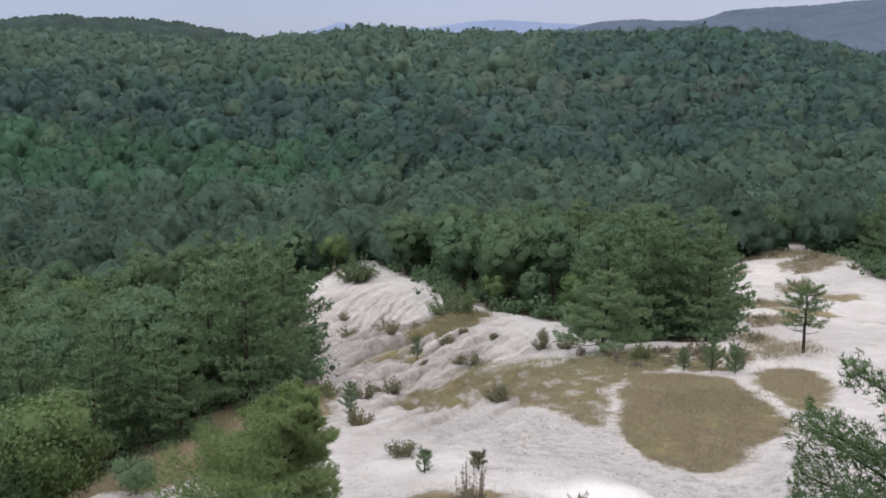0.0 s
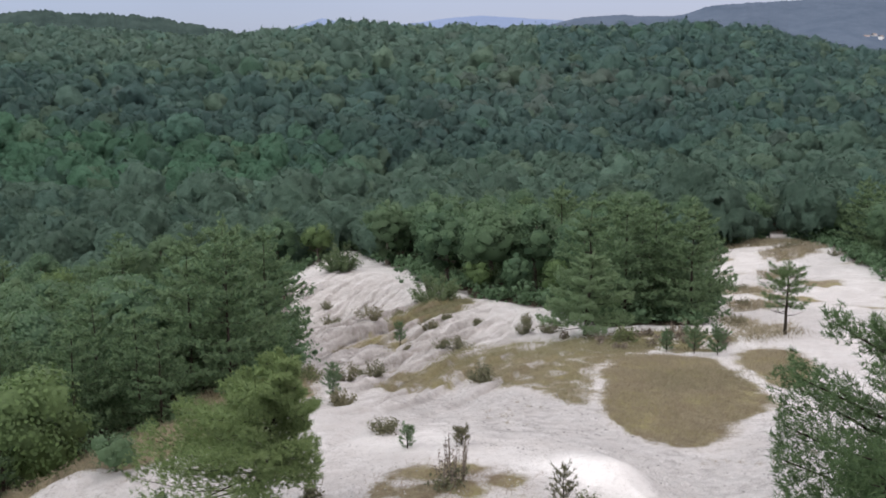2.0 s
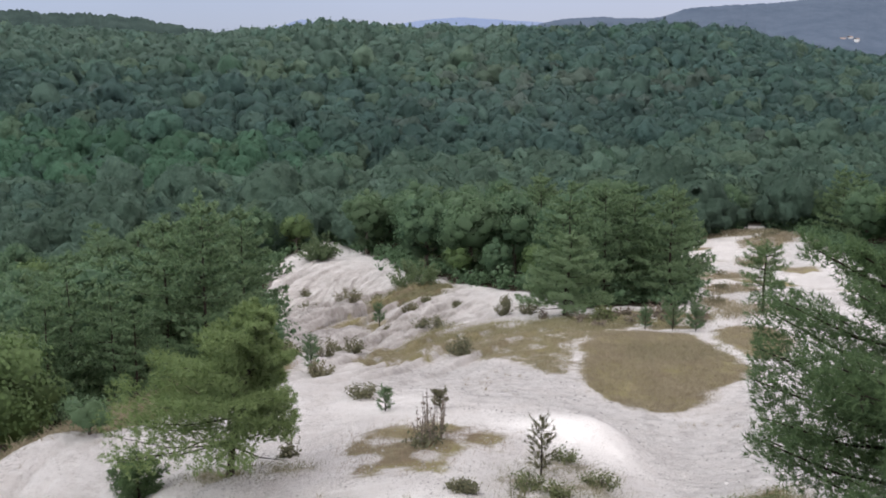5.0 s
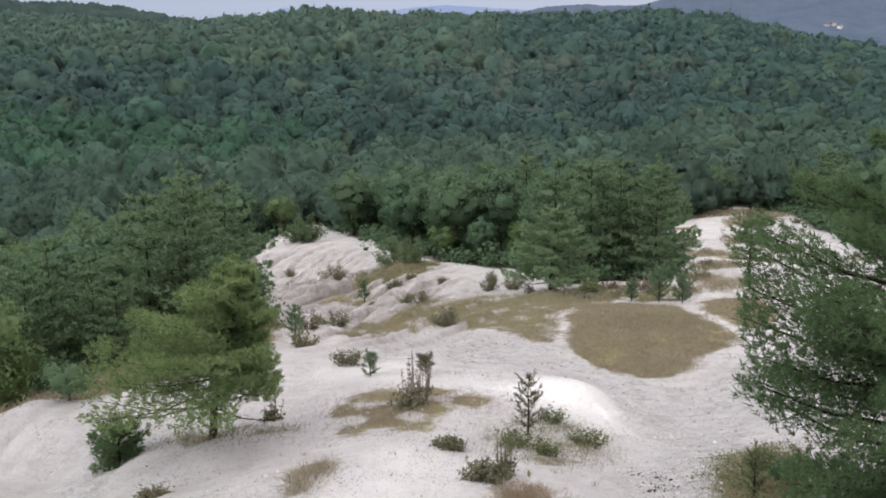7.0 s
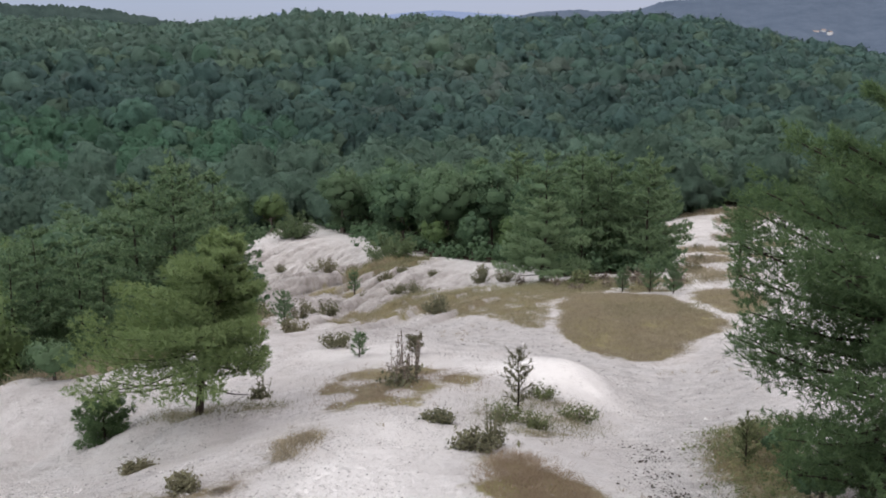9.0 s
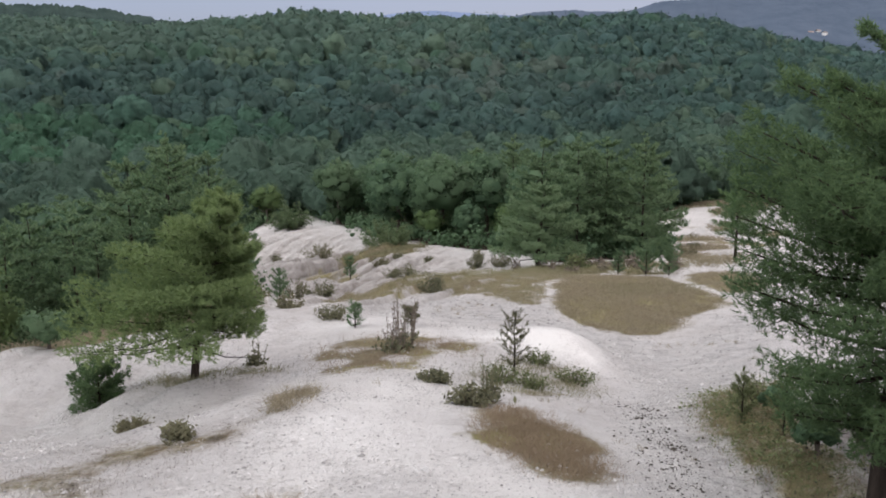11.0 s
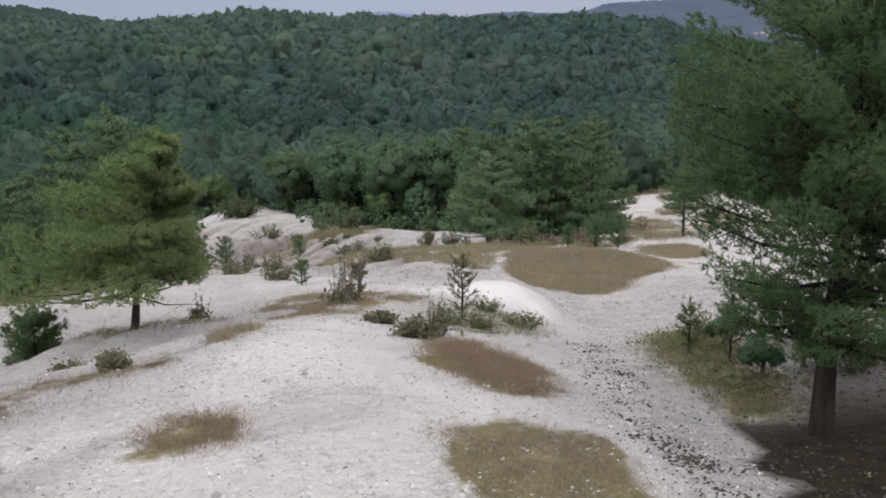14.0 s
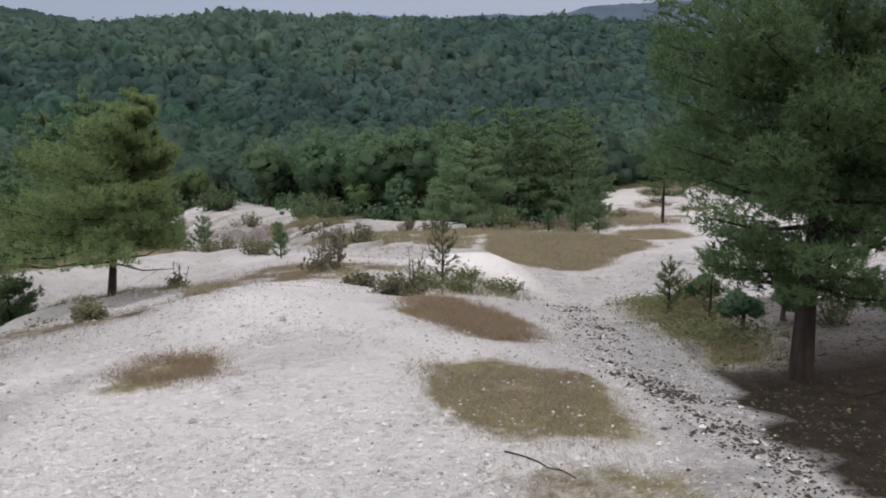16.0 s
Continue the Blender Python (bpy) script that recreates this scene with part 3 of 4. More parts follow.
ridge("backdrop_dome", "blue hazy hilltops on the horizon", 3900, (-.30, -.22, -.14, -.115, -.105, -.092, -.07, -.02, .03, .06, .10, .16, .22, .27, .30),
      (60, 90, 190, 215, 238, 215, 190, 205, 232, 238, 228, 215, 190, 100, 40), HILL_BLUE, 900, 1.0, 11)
ridge("backdrop_ridge", "wooded mountain ridge in the distance, tinted grey-blue for haze", 2600, (.04, .10, .16, .20, .24, .268, .29, .33, .38, .42, .47, .55, .65, .8, 1.0),
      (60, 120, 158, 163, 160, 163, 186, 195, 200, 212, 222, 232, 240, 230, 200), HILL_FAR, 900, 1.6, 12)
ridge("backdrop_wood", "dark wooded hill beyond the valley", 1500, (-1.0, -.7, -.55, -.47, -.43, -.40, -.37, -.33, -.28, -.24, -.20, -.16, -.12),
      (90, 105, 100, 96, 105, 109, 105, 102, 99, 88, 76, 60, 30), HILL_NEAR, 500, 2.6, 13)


# ---- trees and plants ----
def tube(points, radii, sides=6):
    """A tapered tube along points; returns vertices and faces."""
    points = np.asarray(points, float)
    out = []
    for k, p in enumerate(points):
        d = points[min(k + 1, len(points) - 1)] - points[max(k - 1, 0)]
        d = d / (np.linalg.norm(d) + 1e-9)
        a = np.cross(d, (0, 0, 1) if abs(d[2]) < .9 else (1, 0, 0))
        a = a / (np.linalg.norm(a) + 1e-9)
        b = np.cross(d, a)
        ang = np.arange(sides) * 6.2832 / sides
        out.append(p + radii[k] * (np.cos(ang)[:, None] * a + np.sin(ang)[:, None] * b))
    i = np.arange(len(points) * sides).reshape(-1, sides)
    nxt = np.roll(i, -1, 1)
    return np.concatenate(out), np.stack([i[:-1], nxt[:-1], nxt[1:], i[1:]], -1).reshape(-1, 4)


def joined(pieces):
    """Several (vertices, faces) in one."""
    v, f, n = [], [], 0
    for a, b in pieces:
        v.append(a)
        f.append(b + n)
        n += len(a)
    return np.concatenate(v), np.concatenate(f)


def unit(v):
    return v / (np.linalg.norm(v, axis=-1, keepdims=True) + 1e-9)


def leaf_cards(centres, normals, size, rng, long=1.5):
    """Small pointed leaf sprays: a four-cornered blade, slightly folded, at each centre."""
    n = len(centres)
    side = unit(np.cross(normals, rng.normal(size=(n, 3))))
    along = np.cross(side, normals)
    size = (size * rng.uniform(.65, 1.35, n))[:, None]
    bend = normals * size * .18
    v = np.stack([centres - along * size * long * .5, centres + side * size * .5 - bend, centres + along * size * long * .5, centres - side * size * .5 - bend], 1).reshape(-1, 3)
    return v, np.arange(4 * n).reshape(-1, 4)[:, ::-1]


def lumps(centres, radii, rng, flat=.85):
    """Rough leafy masses: an uneven twenty-faced lump at each centre."""
    g = 1.618
    ico = unit(np.array([(-1, g, 0), (1, g, 0), (-1, -g, 0), (1, -g, 0), (0, -1, g), (0, 1, g), (0, -1, -g), (0, 1, -g), (g, 0, -1), (g, 0, 1), (-g, 0, -1), (-g, 0, 1)], float))
    tri = np.array([(0, 11, 5), (0, 5, 1), (0, 1, 7), (0, 7, 10), (0, 10, 11), (1, 5, 9), (5, 11, 4), (11, 10, 2), (10, 7, 6), (7, 1, 8),
                    (3, 9, 4), (3, 4, 2), (3, 2, 6), (3, 6, 8), (3, 8, 9), (4, 9, 5), (2, 4, 11), (6, 2, 10), (8, 6, 7), (9, 8, 1)])
    n = len(centres)
    v = centres[:, None] + ico[None] * radii[:, None, None] * rng.uniform(.72, 1.2, (n, 12, 1)) * (1, 1, flat)
    return v.reshape(-1, 3), (tri[None] + 12 * np.arange(n)[:, None, None]).reshape(-1, 3)


def halves(v, f):
    """Four-cornered faces cut into triangles."""
    return v, np.concatenate([f[:, [0, 1, 2]], f[:, [0, 2, 3]]])


def needles(centres, ways, length, width, count, rng, spread=.75):
    """Tufts of thin needles, each a slim triangle fanning from a shoot."""
    n = len(centres)
    c, w = np.repeat(centres, count, 0), np.repeat(ways, count, 0)
    d = unit(w + spread * unit(rng.normal(size=(n * count, 3))))
    side = unit(np.cross(d, rng.normal(size=(n * count, 3))))
    ln = (length * rng.uniform(.7, 1.2, n * count))[:, None]
    start = c + w * ln * rng.uniform(-.5, .5, (n * count, 1))
    v = np.stack([start - side * width, start + side * width, start + d * ln], 1).reshape(-1, 3)
    return v, np.arange(3 * n * count).reshape(-1, 3)


def thing(name, label, category, group=""):
    return tagged(new(name), label, category, group)


def broadleaf(name, label, category, leaf, height, radius, seed, leaves=1500, size=.34, low=.25, lobes=16, group="", lobe=(.30, .52)):
    """A leafy tree: trunk, limbs that reach the lobes of the crown, and the leaves on those lobes."""
    rng = np.random.default_rng(seed)
    root = thing(name, label, category, group)
    mid, tall = height * (low + (1 - low) * .5), height * (1 - low) * .5
    way = unit(rng.normal(size=(lobes, 3)) * (1, 1, .8) + (0, 0, .2))
    hubs = np.array([0, 0, mid]) + way * (radius * .66, radius * .66, tall * .68) * rng.uniform(.75, 1.1, (lobes, 1))
    size_of = radius * rng.uniform(*lobe, lobes)
    pick = rng.choice(lobes, leaves, p=size_of ** 2 / (size_of ** 2).sum())
    out = unit(rng.normal(size=(leaves, 3)) + (0, 0, .25))
    centre = hubs[pick] + out * (size_of[pick] * rng.uniform(.6, 1.2, leaves) ** .7)[:, None] * (1, 1, .85)
    normal = unit(out + .38 * rng.normal(size=(leaves, 3)) + (0, 0, .3))
    core = lumps(np.concatenate([hubs, [(0, 0, mid)]]), np.append(size_of * .66, radius * .5), rng)
    v, f = joined([core, halves(*leaf_cards(centre, normal, size, rng))])
    soft = unit(unit(v - (0, 0, mid)) + np.concatenate([np.zeros((len(core[0]), 3)), np.repeat(out, 4, 0)]) * .8)
    part("crown", mesh_of("crown", v, f, leaf, True, soft), root)
    bend = rng.uniform(-.25, .25, 2) * radius * .5
    trunk = [(0, 0, -.35), (bend[0] * .2, bend[1] * .2, height * .15), (bend[0] * .6, bend[1] * .6, height * .4), (bend[0], bend[1], height * .72)]
    r = .022 * height + .03
    wood = [tube(trunk, (r * 1.4, r, r * .75, r * .25), 7)]
    for k in range(min(lobes, 9)):
        a = np.array(trunk[1]) + (np.array(trunk[3]) - trunk[1]) * rng.uniform(.15, .8)
        b = hubs[k]
        wood.append(tube([a, (a + b) / 2 + (0, 0, -.06 * height), b], (r * .5, r * .32, r * .1), 5))
    part("trunk", mesh_of("trunk", *joined(wood), BARK, True), root)
    return root


def pine(name, label, category, leaf, height, radius, seed, shoots=900, count=5, length=.34, width=.03, low=.18, lean=(0, 0), pull=(0, 0), bare=0, whorls=11, trunk_r=None, top=.12, group="", lift=.18, taper=.72, spread=.75, profile=None, fork=0, thin=1.0, flat=.1):
    """A pine: leaning trunk, whorls of limbs with side twigs, and needle tufts in flat sprays. pull: how the crown reaches to one side; bare: dead low limbs."""
    rng = np.random.default_rng(seed)
    root = thing(name, label, category, group)
    r = trunk_r or .018 * height + .03
    levels = np.linspace(0, 1, 7)
    sway = rng.normal(size=(7, 2)) * height * .008
    spine = np.stack([lean[0] * levels ** 1.3 + sway[:, 0] * levels, lean[1] * levels ** 1.3 + sway[:, 1] * levels, height * levels], -1)
    spine[0, 2] = -.4
    wood = [tube(spine, r * np.array([1.35, .95, .85, .7, .5, .28, .06]), 8)]

    def on_trunk(h):
        return np.array([np.interp(h, spine[:, 2], spine[:, 0]), np.interp(h, spine[:, 2], spine[:, 1]), h])

    if fork:
        wood.append(tube([on_trunk(height * .4), on_trunk(height * .55) + (fork * .7, .1, 0), on_trunk(height * .9) + (fork, .15, 0)], (r * .75, r * .6, r * .12), 8))
    spots, ways, share = [], [], []
    for k in range(whorls + bare):
        dead = k >= whorls
        s = (k + rng.uniform(-.25, .25)) / whorls if not dead else -rng.uniform(.1, .6) * low
        h = height * np.clip(low + (1 - low) * s, .06, .985)
        for b in range(rng.integers(4, 7) if not dead else 1):
            turn = b * 6.2832 / 5 + rng.uniform(-.5, .5) + k * 1.1
            way = np.array([np.cos(turn), np.sin(turn), 0])
            shape = max(0, s) if not dead else 0
            reach = radius * (top + (1 - top) * (1 - shape) ** taper) * (.55 + .45 * min(1, shape * 5 + .35)) * rng.uniform(.68, 1.12)
            if profile:
                reach = radius * np.interp(shape, (0, .25, .5, .75, 1), profile) * rng.uniform(.72, 1.12)
            reach *= 1 + way[0] * pull[0] + way[1] * pull[1]
            a = on_trunk(h)
            rise = reach * (lift + .45 * shape) + rng.uniform(-.1, .1)
            c = a + way * reach + (0, 0, rise)
            m = (a + c) / 2 + (0, 0, -.06 * reach)
            wood.append(tube([a, m, c], (r * .30 * (1 - .6 * shape), r * .17, r * .05), 4))
            if dead:
                for _ in range(4):
                    p = a + (c - a) * rng.uniform(.4, .9)
                    wood.append(tube([p, p + np.array([rng.normal(), rng.normal(), rng.normal() * .5]) * .22], (r * .08, r * .03), 3))
                continue
            n = max(6, int(shoots * reach / radius / (whorls * 2.2) * (thin + (1 - thin) * min(1, shape * 2))))
            u = rng.uniform(.1, 1.04, n) ** .8
            across = np.cross(way, (0, 0, 1))
            off = rng.uniform(-1, 1, n) * reach * .36 * np.sqrt(np.clip(u * 1.15, 0, 1)) * (1.12 - .5 * u)
            base = a + (m - a) * np.clip(u * 2, 0, 1)[:, None] + (c - m) * np.clip(u * 2 - 1, 0, 2)[:, None]
            p = base + across * off[:, None] + (0, 0, 1) * (rng.uniform(-.9, 1.2, n) * flat * reach + .04 * np.abs(off))[:, None]
            spots.append(p)
            ways.append(unit(way * .8 + across * (off / (reach + .01))[:, None] * 1.3 + np.array([0, 0, .55]) + .25 * rng.normal(size=(n, 3))))
            for q in np.linspace(.35, .9, 4):
                i = rng.integers(0, n)
                near = a + (c - a) * np.clip(u[i] - .12, .1, 1)
                wood.append(tube([near, p[i]], (r * .10, r * .03), 3))
    tip = on_trunk(height * .97)
    spots.append(tip + rng.normal(size=(12, 3)) * (.1, .1, .16) * height / 8)
    ways.append(unit(np.array([0, 0, 1]) + .5 * rng.normal(size=(12, 3))))
    spots, ways = np.concatenate(spots), np.concatenate(ways)
    v, f = needles(spots, ways, length, width, count, rng, spread)
    heart = np.stack([np.interp(spots[:, 2], spine[:, 2], spine[:, 0]), np.interp(spots[:, 2], spine[:, 2], spine[:, 1]), spots[:, 2] - .25 * radius], -1)
    soft = np.repeat(unit(unit(spots - heart) + .5 * ways + (0, 0, .25)), count, 0)
    t = v.reshape(-1, 3, 3)
    away = (np.cross(t[:, 1] - t[:, 0], t[:, 2] - t[:, 0]) * soft).sum(-1) < 0
    f[away] = f[away][:, ::-1]
    soft = np.repeat(unit(soft + .3 * rng.normal(size=soft.shape)), 3, 0)
    part("needles", mesh_of("needles", v, f, leaf, True, soft), root)
    part("trunk", mesh_of("trunk", *joined(wood), PINE_BARK, True), root)
    return root


def shrub(name, label, category, leaf, height, radius, seed, leaves=260, size=.09, stems=14, group="", upright=.5):
    """A low bush: many thin stems from one foot, small leaves along them."""
    rng = np.random.default_rng(seed)
    root = thing(name, label, category, group)
    wood, spots, ways = [], [], []
    for k in range(stems):
        turn, out = rng.uniform(0, 6.283), radius * np.sqrt(rng.uniform(.02, 1))
        tip = np.array([np.cos(turn) * out, np.sin(turn) * out, height * rng.uniform(.55, 1.05) * (1 - (1 - upright) * (out / radius) ** 2)])
        foot = np.array([np.cos(turn), np.sin(turn), 0]) * out * .25 + (0, 0, -.08)
        m = (foot + tip) / 2 + rng.normal(size=3) * .05 * height
        wood.append(tube([foot, m, tip], (.012 + .006 * height, .009, .003), 4))
        n = max(3, leaves // stems)
        u = rng.uniform(.2, 1.02, n)[:, None]
        p = foot + (tip - foot) * u + rng.normal(size=(n, 3)) * size * 1.3
        spots.append(p)
        ways.append(unit(rng.normal(size=(n, 3)) + (0, 0, .7)))
    part("leaves", mesh_of("leaves", *leaf_cards(np.concatenate(spots), np.concatenate(ways), size, rng, 2.0), leaf), root)
    tagged(part("stem", mesh_of("stem", *joined(wood), BARK, True), root), kind="stuff")
    return root


def stand(ob, x, y, turn=0, scale=1.0, sink=0.0):
    """Sets a thing on the ground."""
    ob.matrix_basis = pose(x, y, float(surface(x, y)) - sink, 0, 0, turn) @ Matrix.Scale(scale, 4)
    return ob


def stand_copy(ob, x, y, turn, scale):
    c = copy_thing(ob, Matrix())
    return stand(c, x, y, turn, scale)


# the two large pines that the camera sinks past
stand(pine("pine_tree", "tall dark Scots pine with a bare lower trunk over leaf litter", "pine", PINE_DARK, 8.5, 2.8, 21, shoots=15000, count=9, length=.13, width=.0105,
           low=.19, lean=(.75, .6), pull=(-.1, .05), bare=0, fork=.55, whorls=17, trunk_r=.185, lift=.04, spread=1.25, profile=(.64, .88, 1.0, .75, .3), thin=.7), 9.05, 15.3)
stand(pine("pine_tree", "young yellow-green pine leaning over a clay bank", "pine", PINE_LIGHT, 5.7, 2.9, 33, shoots=9500, count=8, length=.14, width=.0145,
           low=.31, lean=(1.57, -1.85), pull=(-.3, -.1), bare=6, whorls=13, trunk_r=.105, lift=.03, spread=1.2, profile=(1.0, .84, .56, .32, .08), thin=.8, flat=.09), -5.2, 26.7)
stand(pine("juniper_bush", "dark green juniper bush at the edge of the clay bank", "bush", PINE_DARK, 1.5, .9, 5, 1300, 7, .09, .012, low=.1, whorls=6, trunk_r=.04, lift=.3, spread=1.2, profile=(.8, 1, .95, .75, .45), flat=.16), -7.9, 26.7, sink=.3)

# single trees on the clay
stand(pine("pine_tree", "small green pine standing alone on the clay", "pine", PINE_LIT, 5.7, 3.0, 41, 3200, 6, .20, .03, low=.17, lean=(.5, 0), bare=2, whorls=9, spread=1.2, lift=.06, profile=(1, .92, .7, .42, .12), flat=.07), 10.6, 60.9)
stand(pine("pine_tree", "thin sparse pine on the white slope", "pine", PINE_DARK, 4.5, 1.8, 42, 620, 6, .19, .02, low=.42, bare=4, whorls=6, lift=.12, spread=1.2, profile=(.8, 1, .8, .7, .4)), 23.2, 58.9)
FOREST_PINES = [pine("pine_tree", "blue-green pine at the edge of the wood", "pine", PINE, 8.8, 3.3, 50 + k, 1150, 6, .27, .06, low=.05, whorls=10, trunk_r=.1, spread=1.15, lift=.1, profile=(.9, 1, .8, .5, .12), flat=.075, group="woodland pines") for k in range(3)]
FOREST_OAKS = [broadleaf("oak_tree", "dark green broadleaf tree in the wood", "tree", OAK, 8.8, 3.5, 60 + k, 4200, .17, .0, 64, group="woodland trees", lobe=(.18, .34)) for k in range(3)]
FOREST_LIME = [broadleaf("leafy_tree", "yellow-green broadleaf tree in the wood", "tree", LIME, 6.5, 2.7, 70 + k, 1900, .19, .04, 18, group="light woodland trees") for k in range(2)]
# kind, x, y, size
EDGE_TREES = [(0, 14.6, 67.5, 1), (0, 19.2, 66.6, .97), (1, 17.2, 69.5, 1), (2, 12.8, 72, 1), (2, 21.5, 73, .9), (0, -10.2, 47.6, .92), (1, -12.8, 50, .95), (2, -9.8, 56.5, .95),
              (1, -13.4, 42.6, .66), (0, -15.8, 41, .72), (2, -12.0, 41.2, .5), (2, -17.8, 37.8, .62), (1, -16.5, 46, .85), (2, -20, 43, .85), (3, 6, 84.5, 1), (4, 2, 91, 1), (5, 10, 85.5, 1), (4, 14, 80, 1), (3, -4.5, 108, .95), (5, 33, 117, .9),
              (6, -18.6, 33, .9), (7, -13, 112, .8), (7, 4.6, 82.6, .55), (4, 8, 81.5, .5), (6, 11.2, 78.5, .6), (3, 13.4, 75, .55), (7, 16.6, 70.6, .5), (5, 51, 116, .75), (3, 54.5, 122, .8), (6, 57, 130, .8), (4, 59, 139, .9), (5, 46, 131, .8), (3, 43, 126, .7)]


def plant_edge():
    kinds, used = FOREST_PINES + FOREST_OAKS + FOREST_LIME, set()
    for n, (k, x, y, size) in enumerate(EDGE_TREES):
        if k in used:
            stand_copy(kinds[k], x, y, 97 * n, size)
        else:
            stand(kinds[k], x, y, 40, size)
        used.add(k)


plant_edge()
stand(broadleaf("leafy_tree", "yellow-green broadleaf tree beside the clay bank", "tree", LIME, 5.4, 2.3, 83, 6500, .115, .03, 26), -14.6, 33.2)
stand(shrub("leafy_bush", "wide light green bush at the end of the spur", "bush", OLIVE, 3.0, 2.7, 84, 4200, .12, 70, upright=.35), -9.6, 102.5)
stand(shrub("leafy_bush", "olive-green many-stemmed bush on the clay crest", "bush", OLIVE, 2.5, 2.4, 81, 3600, .10, 48, upright=.55), .8, 78)
FIXED = [(x, y) for _, x, y, _ in EDGE_TREES] + [(.8, 78), (10.6, 60.9), (-14.6, 33.2), (-9.6, 102.5)]


def free_place(x, y, taken, gap):
    return all((x - a) ** 2 + (y - b) ** 2 > gap * gap for a, b in taken)


def plant_wood():
    rng = np.random.default_rng(7)
    kinds = FOREST_PINES + FOREST_OAKS + FOREST_LIME
    taken = list(FIXED)
    for y in np.arange(34, 116, 4.7):
        for x in np.arange(-.62 * y - 12, .62 * y + 12, 4.9):
            px, py = x + rng.uniform(-1.7, 1.7), y + rng.uniform(-1.7, 1.7)
            ring = [(px + 3.4 * a, py + 3.0 * b) for a, b in ((0, 0), (1, 0), (-1, 0), (0, 1), (0, -1))]
            if any(inside(CLAY, np.array(a), np.array(b)) for a, b in ring) or not free_place(px, py, taken, 3.2):
                continue
            if px > 20 and py < 62 or (px > -13 and py < 47):
                continue
            kind = rng.choice(8, p=(.13, .13, .12, .17, .17, .16, .07, .05))
            stand_copy(kinds[kind], px, py, rng.uniform(0, 360), rng.uniform(.72, 1.08))
            taken.append((px, py))


plant_wood()


def far_tree(rng, fine, lobes, cards, size):
    """A crown for the far woods, one metre in radius: a billowing leafy dome with small sprays over it. Returns vertices, faces and the way each faces."""
    bm = bmesh.new()
    bmesh.ops.create_icosphere(bm, subdivisions=fine, radius=1)
    way = np.array([v.co[:] for v in bm.verts])
    tri = np.array([[v.index for v in f.verts] for f in bm.faces])
    bm.free()
    hub = unit(rng.normal(size=(lobes, 3)) * (1, 1, .8) + (0, 0, .35))
    wide, high = rng.uniform(.32, .6, lobes), rng.uniform(.5, 1, lobes)

    def dome(d):
        swell = np.sqrt(np.clip(1 - (np.arccos(np.clip(d @ hub.T, -1, 1)) / wide) ** 2, 0, 1)) * high
        return .66 + .34 * swell.max(1), hub[swell.argmax(1)]

    r, own = dome(way)
    v = way * (r * rng.uniform(.86, 1.1, len(r)))[:, None] * (1, 1, .92) + (0, 0, .75)
    tri = tri[v[tri][:, :, 2].mean(1) > .45]
    keep, tri = np.unique(tri, return_inverse=True)
    v, soft = v[keep], unit(way[keep] - .75 * own[keep] * .6 + .28 * rng.normal(size=(len(keep), 3)) + (0, 0, .15))
    tri = tri.reshape(-1, 3)
    out = unit(rng.normal(size=(cards, 3)) + (0, 0, .55))
    r, own = dome(out)
    leaf = leaf_cards(out * (r * rng.uniform(.97, 1.12, cards))[:, None] * (1, 1, .92) + (0, 0, .75), unit(out + .5 * rng.normal(size=(cards, 3))), size, rng, 1.3)
    v, f = joined([(v, tri), halves(*leaf)])
    return v, f, np.concatenate([soft, np.repeat(unit(out - .45 * own + .2 * rng.normal(size=out.shape)), 4, 0)])


def hazy_tone(x, y, rng):
    """The green of a tree, by where it grows: pale mixed wood before the valley, fresh green in it, dark woods on the
    foot of the hill, brownish oaks above, greyer woods on the top. Distance haze is tinted into it.
    """
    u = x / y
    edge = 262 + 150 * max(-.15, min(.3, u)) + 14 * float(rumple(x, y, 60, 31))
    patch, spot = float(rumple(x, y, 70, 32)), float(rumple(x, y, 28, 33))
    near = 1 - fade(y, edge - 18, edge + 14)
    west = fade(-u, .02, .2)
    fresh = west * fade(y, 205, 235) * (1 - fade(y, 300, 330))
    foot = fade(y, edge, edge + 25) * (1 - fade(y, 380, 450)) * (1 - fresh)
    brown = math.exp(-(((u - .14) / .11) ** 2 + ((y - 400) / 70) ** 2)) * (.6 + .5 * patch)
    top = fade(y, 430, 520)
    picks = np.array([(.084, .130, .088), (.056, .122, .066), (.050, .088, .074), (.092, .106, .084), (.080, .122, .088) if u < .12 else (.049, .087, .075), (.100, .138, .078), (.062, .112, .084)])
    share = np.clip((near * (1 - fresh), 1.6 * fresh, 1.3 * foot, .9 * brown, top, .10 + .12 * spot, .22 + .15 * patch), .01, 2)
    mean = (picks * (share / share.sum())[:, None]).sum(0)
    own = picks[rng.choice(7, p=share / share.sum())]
    # less red and more blue stand in for haze over the far woods
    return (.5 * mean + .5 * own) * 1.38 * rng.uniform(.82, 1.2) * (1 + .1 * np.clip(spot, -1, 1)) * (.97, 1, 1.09)


